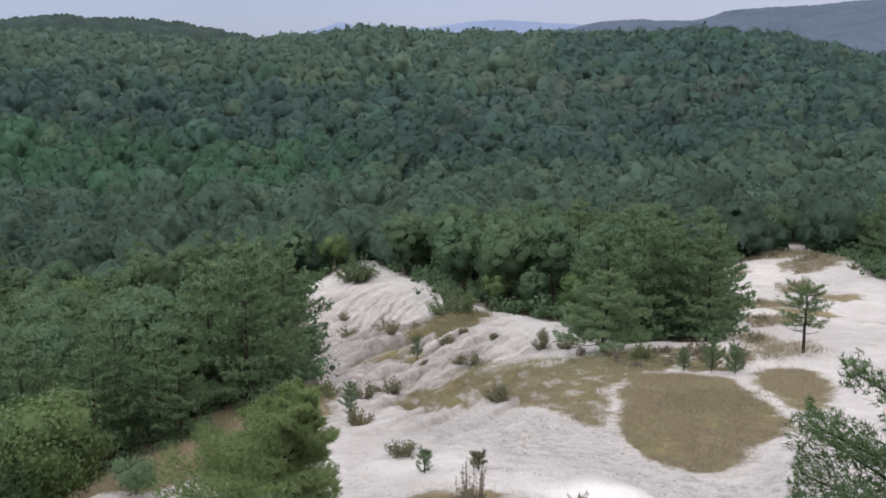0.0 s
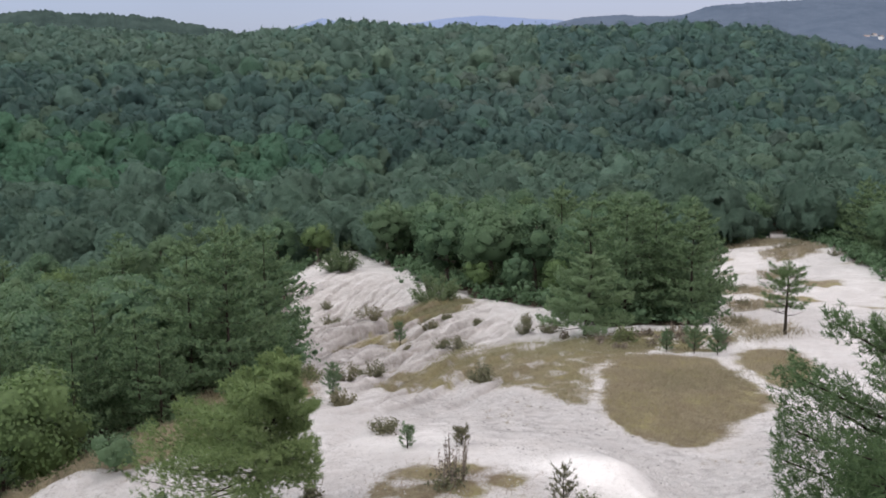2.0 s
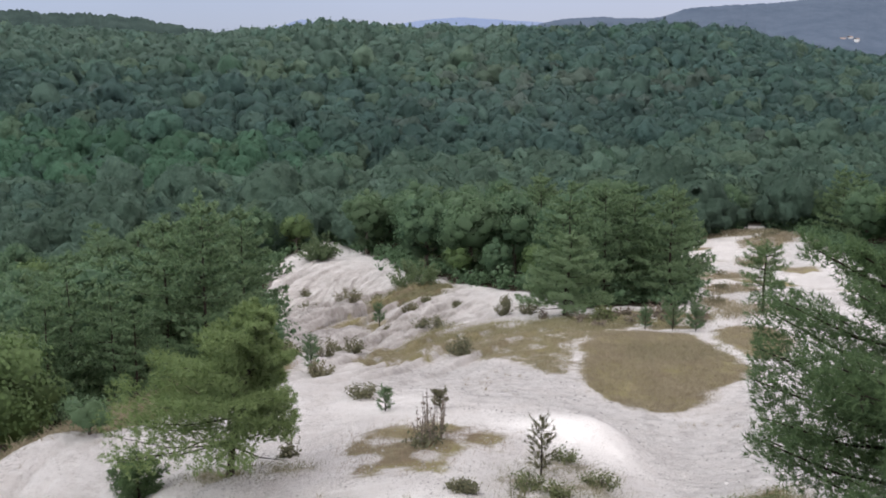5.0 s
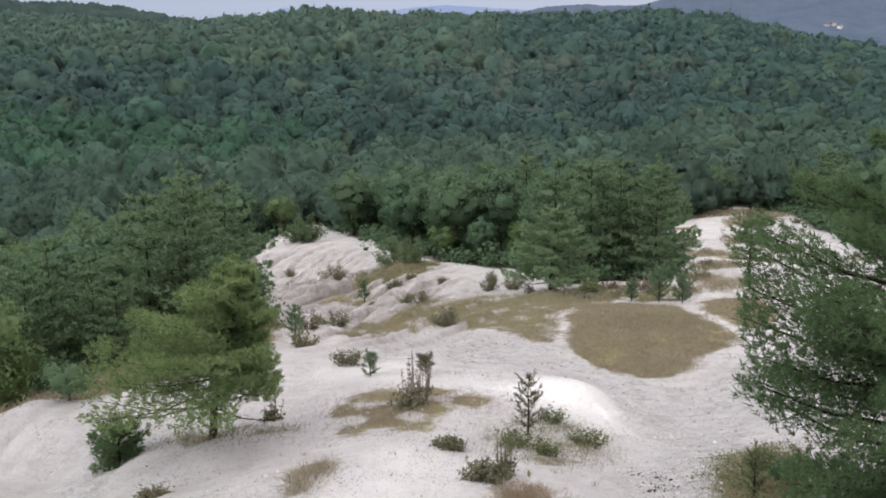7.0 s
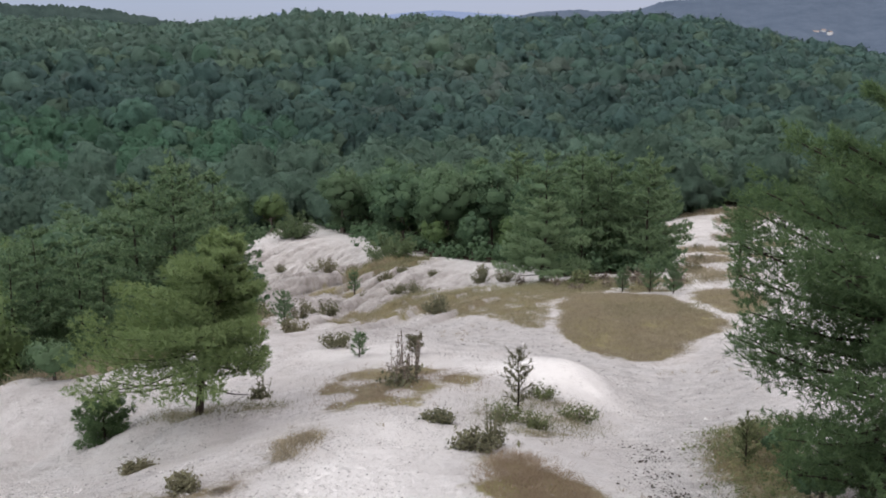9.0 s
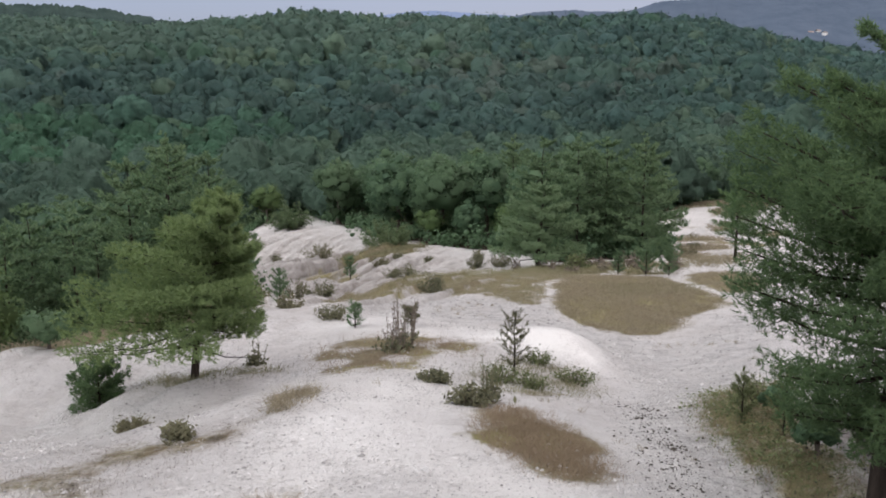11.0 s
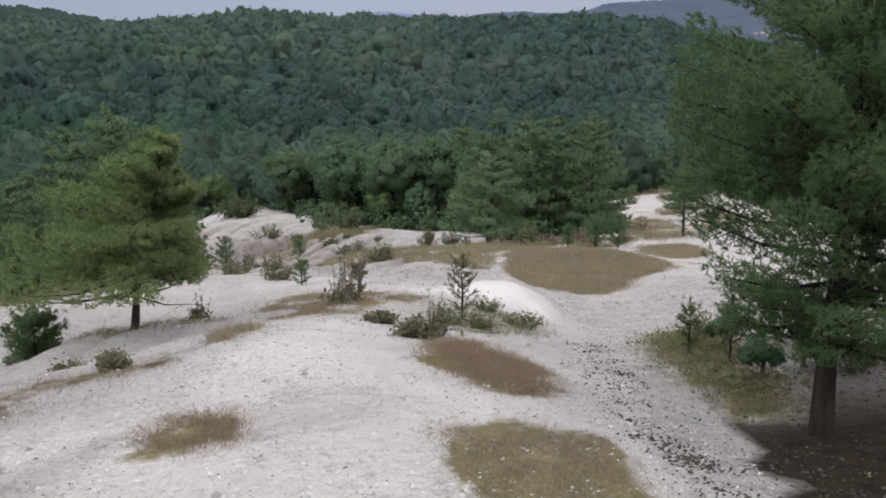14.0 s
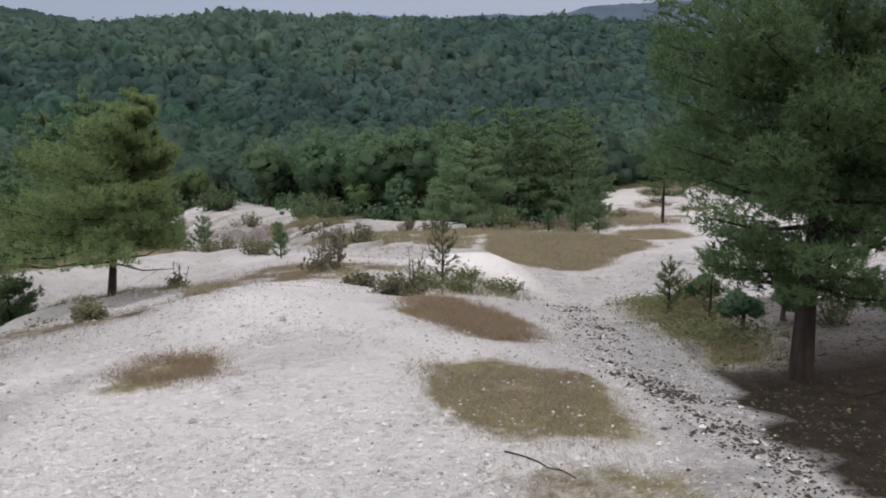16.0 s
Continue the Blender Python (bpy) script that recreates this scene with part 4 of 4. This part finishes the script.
def plant_far_wood():
    rng = np.random.default_rng(8)
    near, middle, far = ([far_tree(rng, *spec) for _ in range(count)] for count, spec in ((12, (3, 20, 420, .085)), (14, (3, 15, 110, .13)), (18, (2, 12, 46, .17))))
    out_v, out_f, out_c, out_n, n, y = [], [], [], [], 0, 116.0
    while y < 800:
        gap = 5.0 + .0072 * (y - 116)
        for x in np.arange(-.52 * y - 12, .64 * y + 10, gap):
            px, py = x + rng.uniform(-.4, .4) * gap, y + rng.uniform(-.4, .4) * gap
            if py < 160 and inside(CLAY, np.array(px), np.array(py)):
                continue
            r = gap * rng.uniform(.52, .92) * (1.3 if rng.uniform() < .12 and y < 560 else 1)
            v, f, soft = (lambda kinds: kinds[rng.integers(len(kinds))])(near if y < 180 else middle if y < 350 else far)
            a, tall = rng.uniform(0, 6.283), rng.uniform(.85, 1.35)
            turn = np.array([[np.cos(a), np.sin(a), 0], [-np.sin(a), np.cos(a), 0], [0, 0, 1]])
            out_v.append((v @ turn) * (r, r, r * tall) + (px, py, float(land(px, py)) - .3))
            out_n.append(soft @ turn)
            out_f.append(f + n)
            n += len(v)
            out_c.append(np.tile((*hazy_tone(px, py, rng), 1), (len(v), 1)))
        y += gap * .9
    me = mesh_of("woods", np.concatenate(out_v), np.concatenate(out_f), WOODS, True, np.concatenate(out_n))
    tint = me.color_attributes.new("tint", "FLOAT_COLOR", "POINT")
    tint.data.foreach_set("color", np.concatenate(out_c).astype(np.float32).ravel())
    tagged(new("far_woods", me), "dense mixed green woodland covering the valley and hill", "woods", kind="stuff")


plant_far_wood()


def plant_undergrowth():
    """Low leafy growth along the edge of the wood and under its trees."""
    rng = np.random.default_rng(9)
    pieces = []
    x, y = rng.uniform(-75, 75, 9000), rng.uniform(33, 135, 9000)
    ok = ~inside(CLAY, x, y) & (np.abs(x) < .62 * y + 10) & ~((x > 20) & (y < 60)) & (y > 50)
    rim = np.zeros(9000, bool)
    for a in np.linspace(0, 6.28, 9)[:-1]:
        rim |= inside(CLAY, x + 3.5 * np.cos(a), y + 3.5 * np.sin(a))
    ok &= rim | (rng.uniform(size=9000) < .12)
    for px, py in zip(x[ok], y[ok]):
        r = rng.uniform(.7, 1.8)
        n = rng.integers(3, 6)
        hubs = np.array([px, py, float(surface(px, py)) + r * .35]) + rng.normal(size=(n, 3)) * (r * .5, r * .5, r * .25)
        rr = r * rng.uniform(.35, .6, n)
        k = 80
        pick, out = rng.integers(0, n, k), unit(rng.normal(size=(k, 3)) + (0, 0, .4))
        pieces.append(lumps(hubs, rr * .4, rng))
        pieces.append(halves(*leaf_cards(hubs[pick] + out * (rr[pick] * rng.uniform(.7, 1.25, k))[:, None], unit(out + .4 * rng.normal(size=(k, 3))), .16, rng)))
    tagged(new("undergrowth", mesh_of("undergrowth", *joined(pieces), OAK, True)), "low green undergrowth along the edge of the wood", "undergrowth", kind="stuff")


plant_undergrowth()


# ---- grass, weeds and stones on the clay ----
def scatter_in(points, count, rng, wobble=.25):
    pts = np.array(points)
    lo, hi = pts.min(0) - .4, pts.max(0) + .4
    xy = rng.uniform(lo, hi, (count, 2))
    keep = inside(points, xy[:, 0] + rng.normal(size=count) * wobble, xy[:, 1] + rng.normal(size=count) * wobble)
    return xy[keep]


def blades(xy, height, width, rng, lean=1.0):
    """Grass blades: slim bent strips of two triangles' length at each place."""
    n = len(xy)
    foot = np.stack([xy[:, 0], xy[:, 1], surface(xy[:, 0], xy[:, 1]) - .02], -1)
    turn = rng.uniform(0, 6.283, n)
    side = np.stack([np.cos(turn), np.sin(turn), 0 * turn], -1) * width * rng.uniform(.6, 1.3, (n, 1))
    tilt = rng.normal(size=(n, 3)) * (lean, lean, 0)
    h = (height * rng.uniform(.45, 1.2, n))[:, None]
    tip = foot + (tilt + (0, 0, 1)) * h
    knee = foot + (tilt * .35 + (0, 0, .55)) * h
    v = np.stack([foot - side, foot + side, knee + side * .7, tip, knee - side * .7], 1).reshape(-1, 3)
    i = 5 * np.arange(n)[:, None]
    return v, np.concatenate([i + (0, 1, 2), i + (0, 2, 4), i + (4, 2, 3)])


def grass(label, points, per_m2, height, width, mat, seed, wobble=.2):
    rng = np.random.default_rng(seed)
    pts = np.array(points)
    box = np.prod(pts.max(0) - pts.min(0) + .8)
    xy = scatter_in(points, int(box * per_m2), rng, wobble)
    clump = rumple(xy[:, 0], xy[:, 1], .5, seed) + .5 * rumple(xy[:, 0], xy[:, 1], 1.7, seed + 1)
    xy = xy[clump > rng.uniform(-1.5, .3, len(xy))]
    tagged(new("dry_grass", mesh_of("dry_grass", *blades(xy, height, width, rng), mat)), label, "grass", kind="stuff")


grass("tall dry grass meadow turning brown and yellow", TURF["meadow"], 520, .17, .007, STRAW_DARK, 101, .14)
grass("yellowed grass tips in the meadow", [(11, 43), (11.5, 48), (17, 48.4), (15.5, 43.5)], 150, .22, .008, GREEN_GRASS, 102, .6)
grass("dry grass strip with green tufts on clay", TURF["strip"], 220, .16, .008, STRAW_DARK, 103, .14)
grass("olive grass mixed into the dry strip", TURF["strip"], 150, .16, .008, GREEN_GRASS, 124, .14)
grass("green tufts among dry grass", [(0, 51), (1.6, 57), (8, 59), (15, 57), (12, 53), (8, 52), (3, 50)], 90, .3, .013, GREEN_GRASS, 104, .6)
grass("small meadow of dry brown grass", TURF["side"], 320, .18, .008, STRAW_DARK, 105, .2)
grass("matted patch of dry brown grass", TURF["tuft_east"], 2400, .085, .004, STRAW_DARK, 106, .24)
grass("thin dry grass on clay", TURF["tuft_south"], 420, .10, .005, STRAW_DARK, 107, .2)
grass("reddish-brown grass tussock", TURF["tuft_west"], 2300, .13, .004, STRAW_RED, 108, .2)
grass("dense brown grass tussock", TURF["tuft_middle"], 2000, .15, .005, STRAW_RED, 109, .24)
grass("small brown grass patch", TURF["tuft_small"], 700, .2, .008, STRAW_DARK, 110, .12)
grass("rough grass under the pine", TURF["under_pine"], 430, .14, .006, HERB, 111, .3)
grass("dark streak of thin dry grass", TURF["streak"], 220, .08, .005, DEAD, 121, .4)
grass("thin grass at the foot of the leaning pine", TURF["ridge_foot"], 260, .18, .008, GREEN_GRASS, 122, .3)
grass("brown grass under the pine", TURF["under_pine"], 380, .13, .006, STRAW_RED, 112, .3)
grass("thin green and brown grass behind the meadow", TURF["back"], 130, .24, .012, GREEN_GRASS, 123, .5)
grass("thin dry grass in a clay hollow", TURF["brown_hollow"], 150, .2, .006, STRAW_RED, 113, .4)
grass("thin weedy grass between shrubs", TURF["weedy"], 170, .2, .007, GREEN_GRASS, 114, .3)
grass("dry grass along the gully", TURF["gully_edge"], 110, .35, .014, STRAW_DARK, 115, .5)
grass("sparse grass behind the bush", TURF["behind_spur"], 110, .4, .018, GREEN_GRASS, 116, .4)
for k, name in enumerate(("slope_one", "slope_two", "slope_three", "slope_four", "slope_five", "slope_six")):
    grass("brown grass strip on the white slope", TURF[name], 70, .45, .02, STRAW_DARK, 170 + k, .4)


def thin_tufts():
    """Single tufts spread thinly over the clay."""
    rng = np.random.default_rng(130)
    x, y = rng.uniform(-12, 22, 2600), rng.uniform(8, 62, 2600)
    dense = rumple(x, y, 3.5, 131) + .6 * rumple(x, y, 1.2, 132)
    ok = inside(CLAY, x, y) & (dense > .75) & ~inside(BALD, x, y) & ~inside(LITTER, x, y)
    x, y = x[ok], y[ok]
    xy = np.repeat(np.stack([x, y], -1), 12, 0)
    xy = xy + rng.normal(size=xy.shape) * .07
    tagged(new("grass_tufts", mesh_of("grass_tufts", *blades(xy, .16, .008, rng, .7), STRAW_DARK)), "thin dry grass tufts scattered over the clay", "grass", kind="stuff")


thin_tufts()


def stones(name, label, xy, size, mat, seed):
    rng = np.random.default_rng(seed)
    n = len(xy)
    g = np.array([(1, 0, 0), (-1, 0, 0), (0, 1, 0), (0, -1, 0), (0, 0, 1), (0, 0, -.6)], float)
    tri = np.array([(0, 2, 4), (2, 1, 4), (1, 3, 4), (3, 0, 4), (2, 0, 5), (1, 2, 5), (3, 1, 5), (0, 3, 5)])
    r = size * rng.lognormal(0, .45, n)
    a = rng.uniform(0, 6.283, n)
    v = g[None] * rng.uniform(.55, 1.25, (n, 6, 1)) * r[:, None, None] * (1, .8, .6)
    c, s = np.cos(a)[:, None], np.sin(a)[:, None]
    v = np.stack([v[..., 0] * c - v[..., 1] * s, v[..., 0] * s + v[..., 1] * c, v[..., 2]], -1)
    v = v + np.stack([xy[:, 0], xy[:, 1], surface(xy[:, 0], xy[:, 1]) + r * .15], -1)[:, None]
    tagged(new(name, mesh_of(name, v.reshape(-1, 3), (tri[None] + 6 * np.arange(n)[:, None, None]).reshape(-1, 3), mat)), label, "stones", kind="stuff")


def scatter_stones():
    rng = np.random.default_rng(140)
    xy = rng.uniform((-9, 8.3), (9, 34), (70000, 2))
    d = rumple(xy[:, 0], xy[:, 1], 2.5, 141) + .8 * rumple(xy[:, 0], xy[:, 1], .8, 142)
    d = d + 1.2 * soft_inside(GRAVEL, xy[:, 0], xy[:, 1], .5, .5, 70)
    xy = xy[(d > rng.uniform(-.6, 1.6, len(d))) & ~inside(BALD, xy[:, 0], xy[:, 1]) & ~inside(LITTER, xy[:, 0], xy[:, 1])]
    stones("gravel", "small pale stones lying on the clay", xy, .018, STONE, 143)
    far = scatter_in(GRAVEL, 12000, rng, .5)
    far = far[far[:, 1] > 26]
    stones("gravel", "grey gravel spread over the flat clay", far, .032, STONE, 144)
    t = rng.uniform(0, 1, 4200)
    line = np.stack([np.interp(t, (0, .3, .6, .8, 1), (6.0, 5.7, 5.5, 6.2, 6.9)), np.interp(t, (0, .3, .6, .8, 1), (8, 11, 14, 18.5, 23))], -1)
    dark = line + rng.normal(size=line.shape) * (.42, .5)
    d = rumple(dark[:, 0], dark[:, 1], .6, 145)
    stones("dark_litter", "dark twigs, cones and stones along the trodden path", dark[d > rng.uniform(-1, 1, len(d))], .024, DARK_STONE, 146)
    under = scatter_in(LITTER, 9000, rng, .5)
    stones("dark_litter", "dark leaf litter and cones under the pine", under, .024, DARK_STONE, 147)


scatter_stones()


def herbs():
    """Low leafy plants on the soil under the tall pine."""
    rng = np.random.default_rng(150)
    xy = np.concatenate([scatter_in(TURF["under_pine"], 2600, rng, .4), scatter_in(LITTER, 120, rng, .4)])
    keep = rumple(xy[:, 0], xy[:, 1], 1.1, 151) > rng.uniform(-.6, 1, len(xy))
    xy = np.repeat(xy[keep], 7, 0)
    xy = xy + rng.normal(size=xy.shape) * .07
    h = np.abs(rng.normal(size=len(xy))) * .09 + .02
    c = np.stack([xy[:, 0], xy[:, 1], surface(xy[:, 0], xy[:, 1]) + h], -1)
    up = unit(rng.normal(size=(len(xy), 3)) * .6 + (0, 0, 1))
    tagged(new("low_herbs", mesh_of("low_herbs", *leaf_cards(c, up, .045, rng, 1.8), HERB)), "low green herbs on dark soil under the pine", "plants", kind="stuff")


herbs()


def stalks(name, label, mat, height, radius, seed, count=18, leafy=.035):
    """A stand of dry upright stalks with seed heads, over a low leafy foot."""
    rng = np.random.default_rng(seed)
    root = thing(name, label, "weed")
    stem, heads, ways = [], [], []
    for k in range(count):
        a, d = rng.uniform(0, 6.283), radius * np.sqrt(rng.uniform(0, 1))
        foot = np.array([np.cos(a) * d * .7, np.sin(a) * d * .7, -.05])
        tip = foot + (np.cos(a) * d * .5 + rng.normal() * .05, np.sin(a) * d * .5 + rng.normal() * .05, height * rng.uniform(.5, 1.05))
        stem.append(tube([foot, (foot + tip) / 2 + rng.normal(size=3) * .02, tip], (.011, .009, .006), 4))
        u = rng.uniform(.45, 1.03, 16)[:, None]
        heads.append(foot + (tip - foot) * u + rng.normal(size=(16, 3)) * .03)
        ways.append(unit(rng.normal(size=(16, 3)) + (0, 0, .4)))
    tagged(part("stem", mesh_of("stem", *joined(stem), mat), root), kind="stuff")
    tagged(part("foliage", mesh_of("foliage", *leaf_cards(np.concatenate(heads), np.concatenate(ways), leafy, rng, 2.2), mat), root), kind="stuff")
    n = 160
    low = rng.normal(size=(n, 3)) * (radius * .55, radius * .55, .1) + (0, 0, height * .16)
    low[:, 2] = np.abs(low[:, 2])
    part("foot_leaves", mesh_of("foot_leaves", *leaf_cards(low, unit(rng.normal(size=(n, 3)) + (0, 0, .6)), .08, rng, 2), SHRUB), root)
    return root


def sapling(label, x, y, height, radius, seed, mat=None, shoots=260):
    return stand(pine("pine_sapling", label, "sapling", mat or PINE_DARK, height, radius, seed, shoots, 9, .13, .009, low=.12, whorls=5, trunk_r=.02 + .006 * height, lift=.75, top=.3), x, y)


stand(stalks("tall_weed", "tall dark dry weed stalks rising from the clay", DEAD, 1.55, .42, 201, 22), .97, 28.7)
stand(stalks("tall_weed", "dry weed stalks beside the tall weed", DEAD, 1.0, .45, 202, 14), .55, 28.1)
stand(stalks("tall_weed", "greenish weed stalks in a tussock", SHRUB, 1.15, .35, 203, 14), 2.7, 21.1)
stand(stalks("tall_weed", "thin weed stalks on the clay", SHRUB, .8, .3, 204, 9), -3.7, 28.6)
sapling("young pine with upright candle shoots on clay", 3.95, 25.4, 1.75, .55, 211, SHRUB, 150)
sapling("small pine seedling on the clay mound", -.67, 32.25, .85, .35, 212, PINE, 130)
sapling("small pine seedling on the white ridge", 1.3, 32.6, .6, .4, 213, SHRUB, 130)
sapling("young pine on the eroded spur", -4.4, 43.0, 1.7, .6, 214, PINE)
sapling("young pine on the eroded spur", -1.8, 63.3, 1.6, .55, 215, PINE)
sapling("pine sapling behind the meadow", 15.8, 53.6, 1.9, .8, 216, PINE, 500)
sapling("pine sapling behind the meadow", 17.0, 53.0, 1.6, .8, 217, PINE, 500)
sapling("pine sapling among dry grass", 14.2, 53.8, 1.3, .5, 218, PINE)
sapling("pine sapling under the tall pine", 9.2, 19.6, 1.5, .45, 219, HERB, 110)
sapling("pine sapling under the tall pine", 8.7, 20.8, 1.1, .4, 220, HERB, 90)

BUSHES = [
    # place, height, radius
    (-1.64, 34.6, .5, .75), (-3, 50.7, .9, .95), (-3.9, 41.6, .9, .7), (2.1, 57.7, 1.2, 1.0), (6.9, 64, 1.3, .9), (8.6, 63.7, 1.1, .9), (.2, 65.9, .8, .8),
    (-8.6, 85, .8, 1.5), (-4.4, 70.5, 1.8, 1.3), (2.8, 45.4, 1.1, .8), (-5.9, 22.6, .35, .5), (-3.9, 18.5, .28, .45), (2.2, 20.6, .5, .6), (1.6, 23.5, .38, .42),
]
for k, (x, y, h, r) in enumerate(BUSHES):
    stand(shrub("low_bush", "low grey-green bush on the pale clay", "bush", SHRUB, h, r, 230 + k, 1100, .05 if y < 40 else .06, 24, group="low bushes"), x, y)
for k, (x, y, h, r) in enumerate(((3.4, 24.3, .55, .6), (5.6, 25.1, .5, .6), (4.9, 27.0, .45, .5), (4.2, 23.6, .5, .5), (9.8, 22.2, .8, .6), (11.2, 17.8, 1.1, .6), (12.3, 57, 1.0, 1.2), (-6.5, 48, 1.2, 1.2))):
    stand(shrub("green_bush", "leafy green bush among dry grass", "bush", HERB, h, r, 260 + k, 700, .04 if y < 40 else .1, 22, group="green bushes"), x, y)
SPUR_BUSHES = [(-3.8, 66.8, 1.3, .8), (-1.2, 61.4, .5, .5), (1.5, 68.8, .45, .6), (3.8, 67.4, .5, .6), (7.3, 67, .9, .6), (1.0, 58.6, .7, .8),
               (-6.3, 51, .9, .8), (-4.2, 48.4, 1.1, .9), (-9.4, 88, .9, .9), (-6.8, 78, .6, .8), (-2.2, 74, .6, .6), (-7.6, 72, .7, .9), (37, 96.5, 1.2, 1.3), (42.5, 110.5, 1.4, 1.8), (44.5, 112, 1.2, 1.6), (46, 104, 1.0, 1.2), (30, 87, .7, 1.0), (26.5, 76, .7, 1.0), (21.3, 63, 1.0, 1.1)]
for k, (x, y, h, r) in enumerate(SPUR_BUSHES):
    stand(shrub("low_bush", "small grey-green bush on eroded clay", "bush", SHRUB, h, r * .85, 420 + k, 800, .055, 18, group="low bushes"), x, y)
for k, (x, y, h, r) in enumerate(((9.6, 20.9, .8, .45), (10.3, 18.4, 1.1, .5), (12.4, 17.2, 1.0, .6), (9.3, 18.2, .9, .55), (-10.6, 30.7, 1.2, 1.1))):
    stand(broadleaf("leafy_shrub", "leafy green shrub at the edge of the clay", "shrub", OAK, h, r, 450 + k, 900, .07, .12, 9, group="leafy shrubs"), x, y)
for k in range(30):
    rng_k = np.random.default_rng(300 + k)
    stand(shrub("dark_weed", "small dark weed behind the meadow", "weed", DEAD, rng_k.uniform(.4, .9), .25, 310 + k, 90, .09, 6, group="dark weeds"), rng_k.uniform(8.5, 19.5), rng_k.uniform(53.5, 60.5))


def fallen_branch(label, a, b, r, seed):
    rng = np.random.default_rng(seed)
    n = 6
    t = np.linspace(0, 1, n)
    x, y = a[0] + (b[0] - a[0]) * t + rng.normal(size=n) * .03, a[1] + (b[1] - a[1]) * t + rng.normal(size=n) * .03
    z = surface(x, y) + r * .8
    pieces = [tube(np.stack([x, y, z], -1), r * np.linspace(1, .4, n), 6)]
    for k in (2, 4):
        p = np.array([x[k], y[k], z[k]])
        pieces.append(tube([p, p + (rng.normal() * .25, rng.normal() * .25, .06)], (r * .5, r * .2), 4))
    tagged(new("fallen_branch", mesh_of("fallen_branch", *joined(pieces), PINE_BARK, True)), label, "branch")


fallen_branch("dry fallen branch lying on the clay", (2.6, 10.25), (3.3, 9.6), .012, 401)
fallen_branch("dead branch on leaf litter under the pine", (9.3, 13.9), (10.3, 14.3), .022, 402)
fallen_branch("dead branch on leaf litter under the pine", (9.4, 13.0), (10.2, 13.1), .018, 403)


# ---- far hamlet on the foot of the ridge ----
WHITEWASH, WN, WL, WB = material("whitewash", .9, .2)
WL.new(mixed(WN, WL, grain(WN, WL, .6), (.62, .60, .58), (.78, .76, .74)), WB.inputs["Base Color"])
ROOF_TILE, RN, RL, RB = material("grey_roof", .9, .2)
RL.new(mixed(RN, RL, grain(RN, RL, .6), (.22, .17, .15), (.34, .28, .25)), RB.inputs["Base Color"])


def far_house(x, y, z, w, d, h, turn):
    root = thing("house", "small white house far off at the foot of the ridge", "house", "far houses")
    a, b = w / 2, d / 2
    walls = np.array([(-a, -b, -6), (a, -b, -6), (a, b, -6), (-a, b, -6), (-a, -b, h), (a, -b, h), (a, b, h), (-a, b, h)])
    part("wall", mesh_of("wall", walls, [(0, 1, 5, 4), (1, 2, 6, 5), (2, 3, 7, 6), (3, 0, 4, 7)], WHITEWASH), root)
    e, t = .6, h + d * .38
    roof = np.array([(-a - e, -b - e, h - .3), (a + e, -b - e, h - .3), (a + e, 0, t), (-a - e, 0, t), (-a - e, b + e, h - .3), (a + e, b + e, h - .3)])
    part("roof", mesh_of("roof", roof, [(0, 1, 2, 3), (3, 2, 5, 4)], ROOF_TILE), root)
    root.matrix_basis = pose(x, y, z, 0, 0, turn)


for k, (x, y, z) in enumerate(((1012, 2241, 95), (1020, 2226, 92), (1043, 2237, 97), (1050, 2217, 91))):
    far_house(x, y, z - 3, 11 + 2 * (k % 2), 8, 3.5 + k % 2, 20 * k - 20)
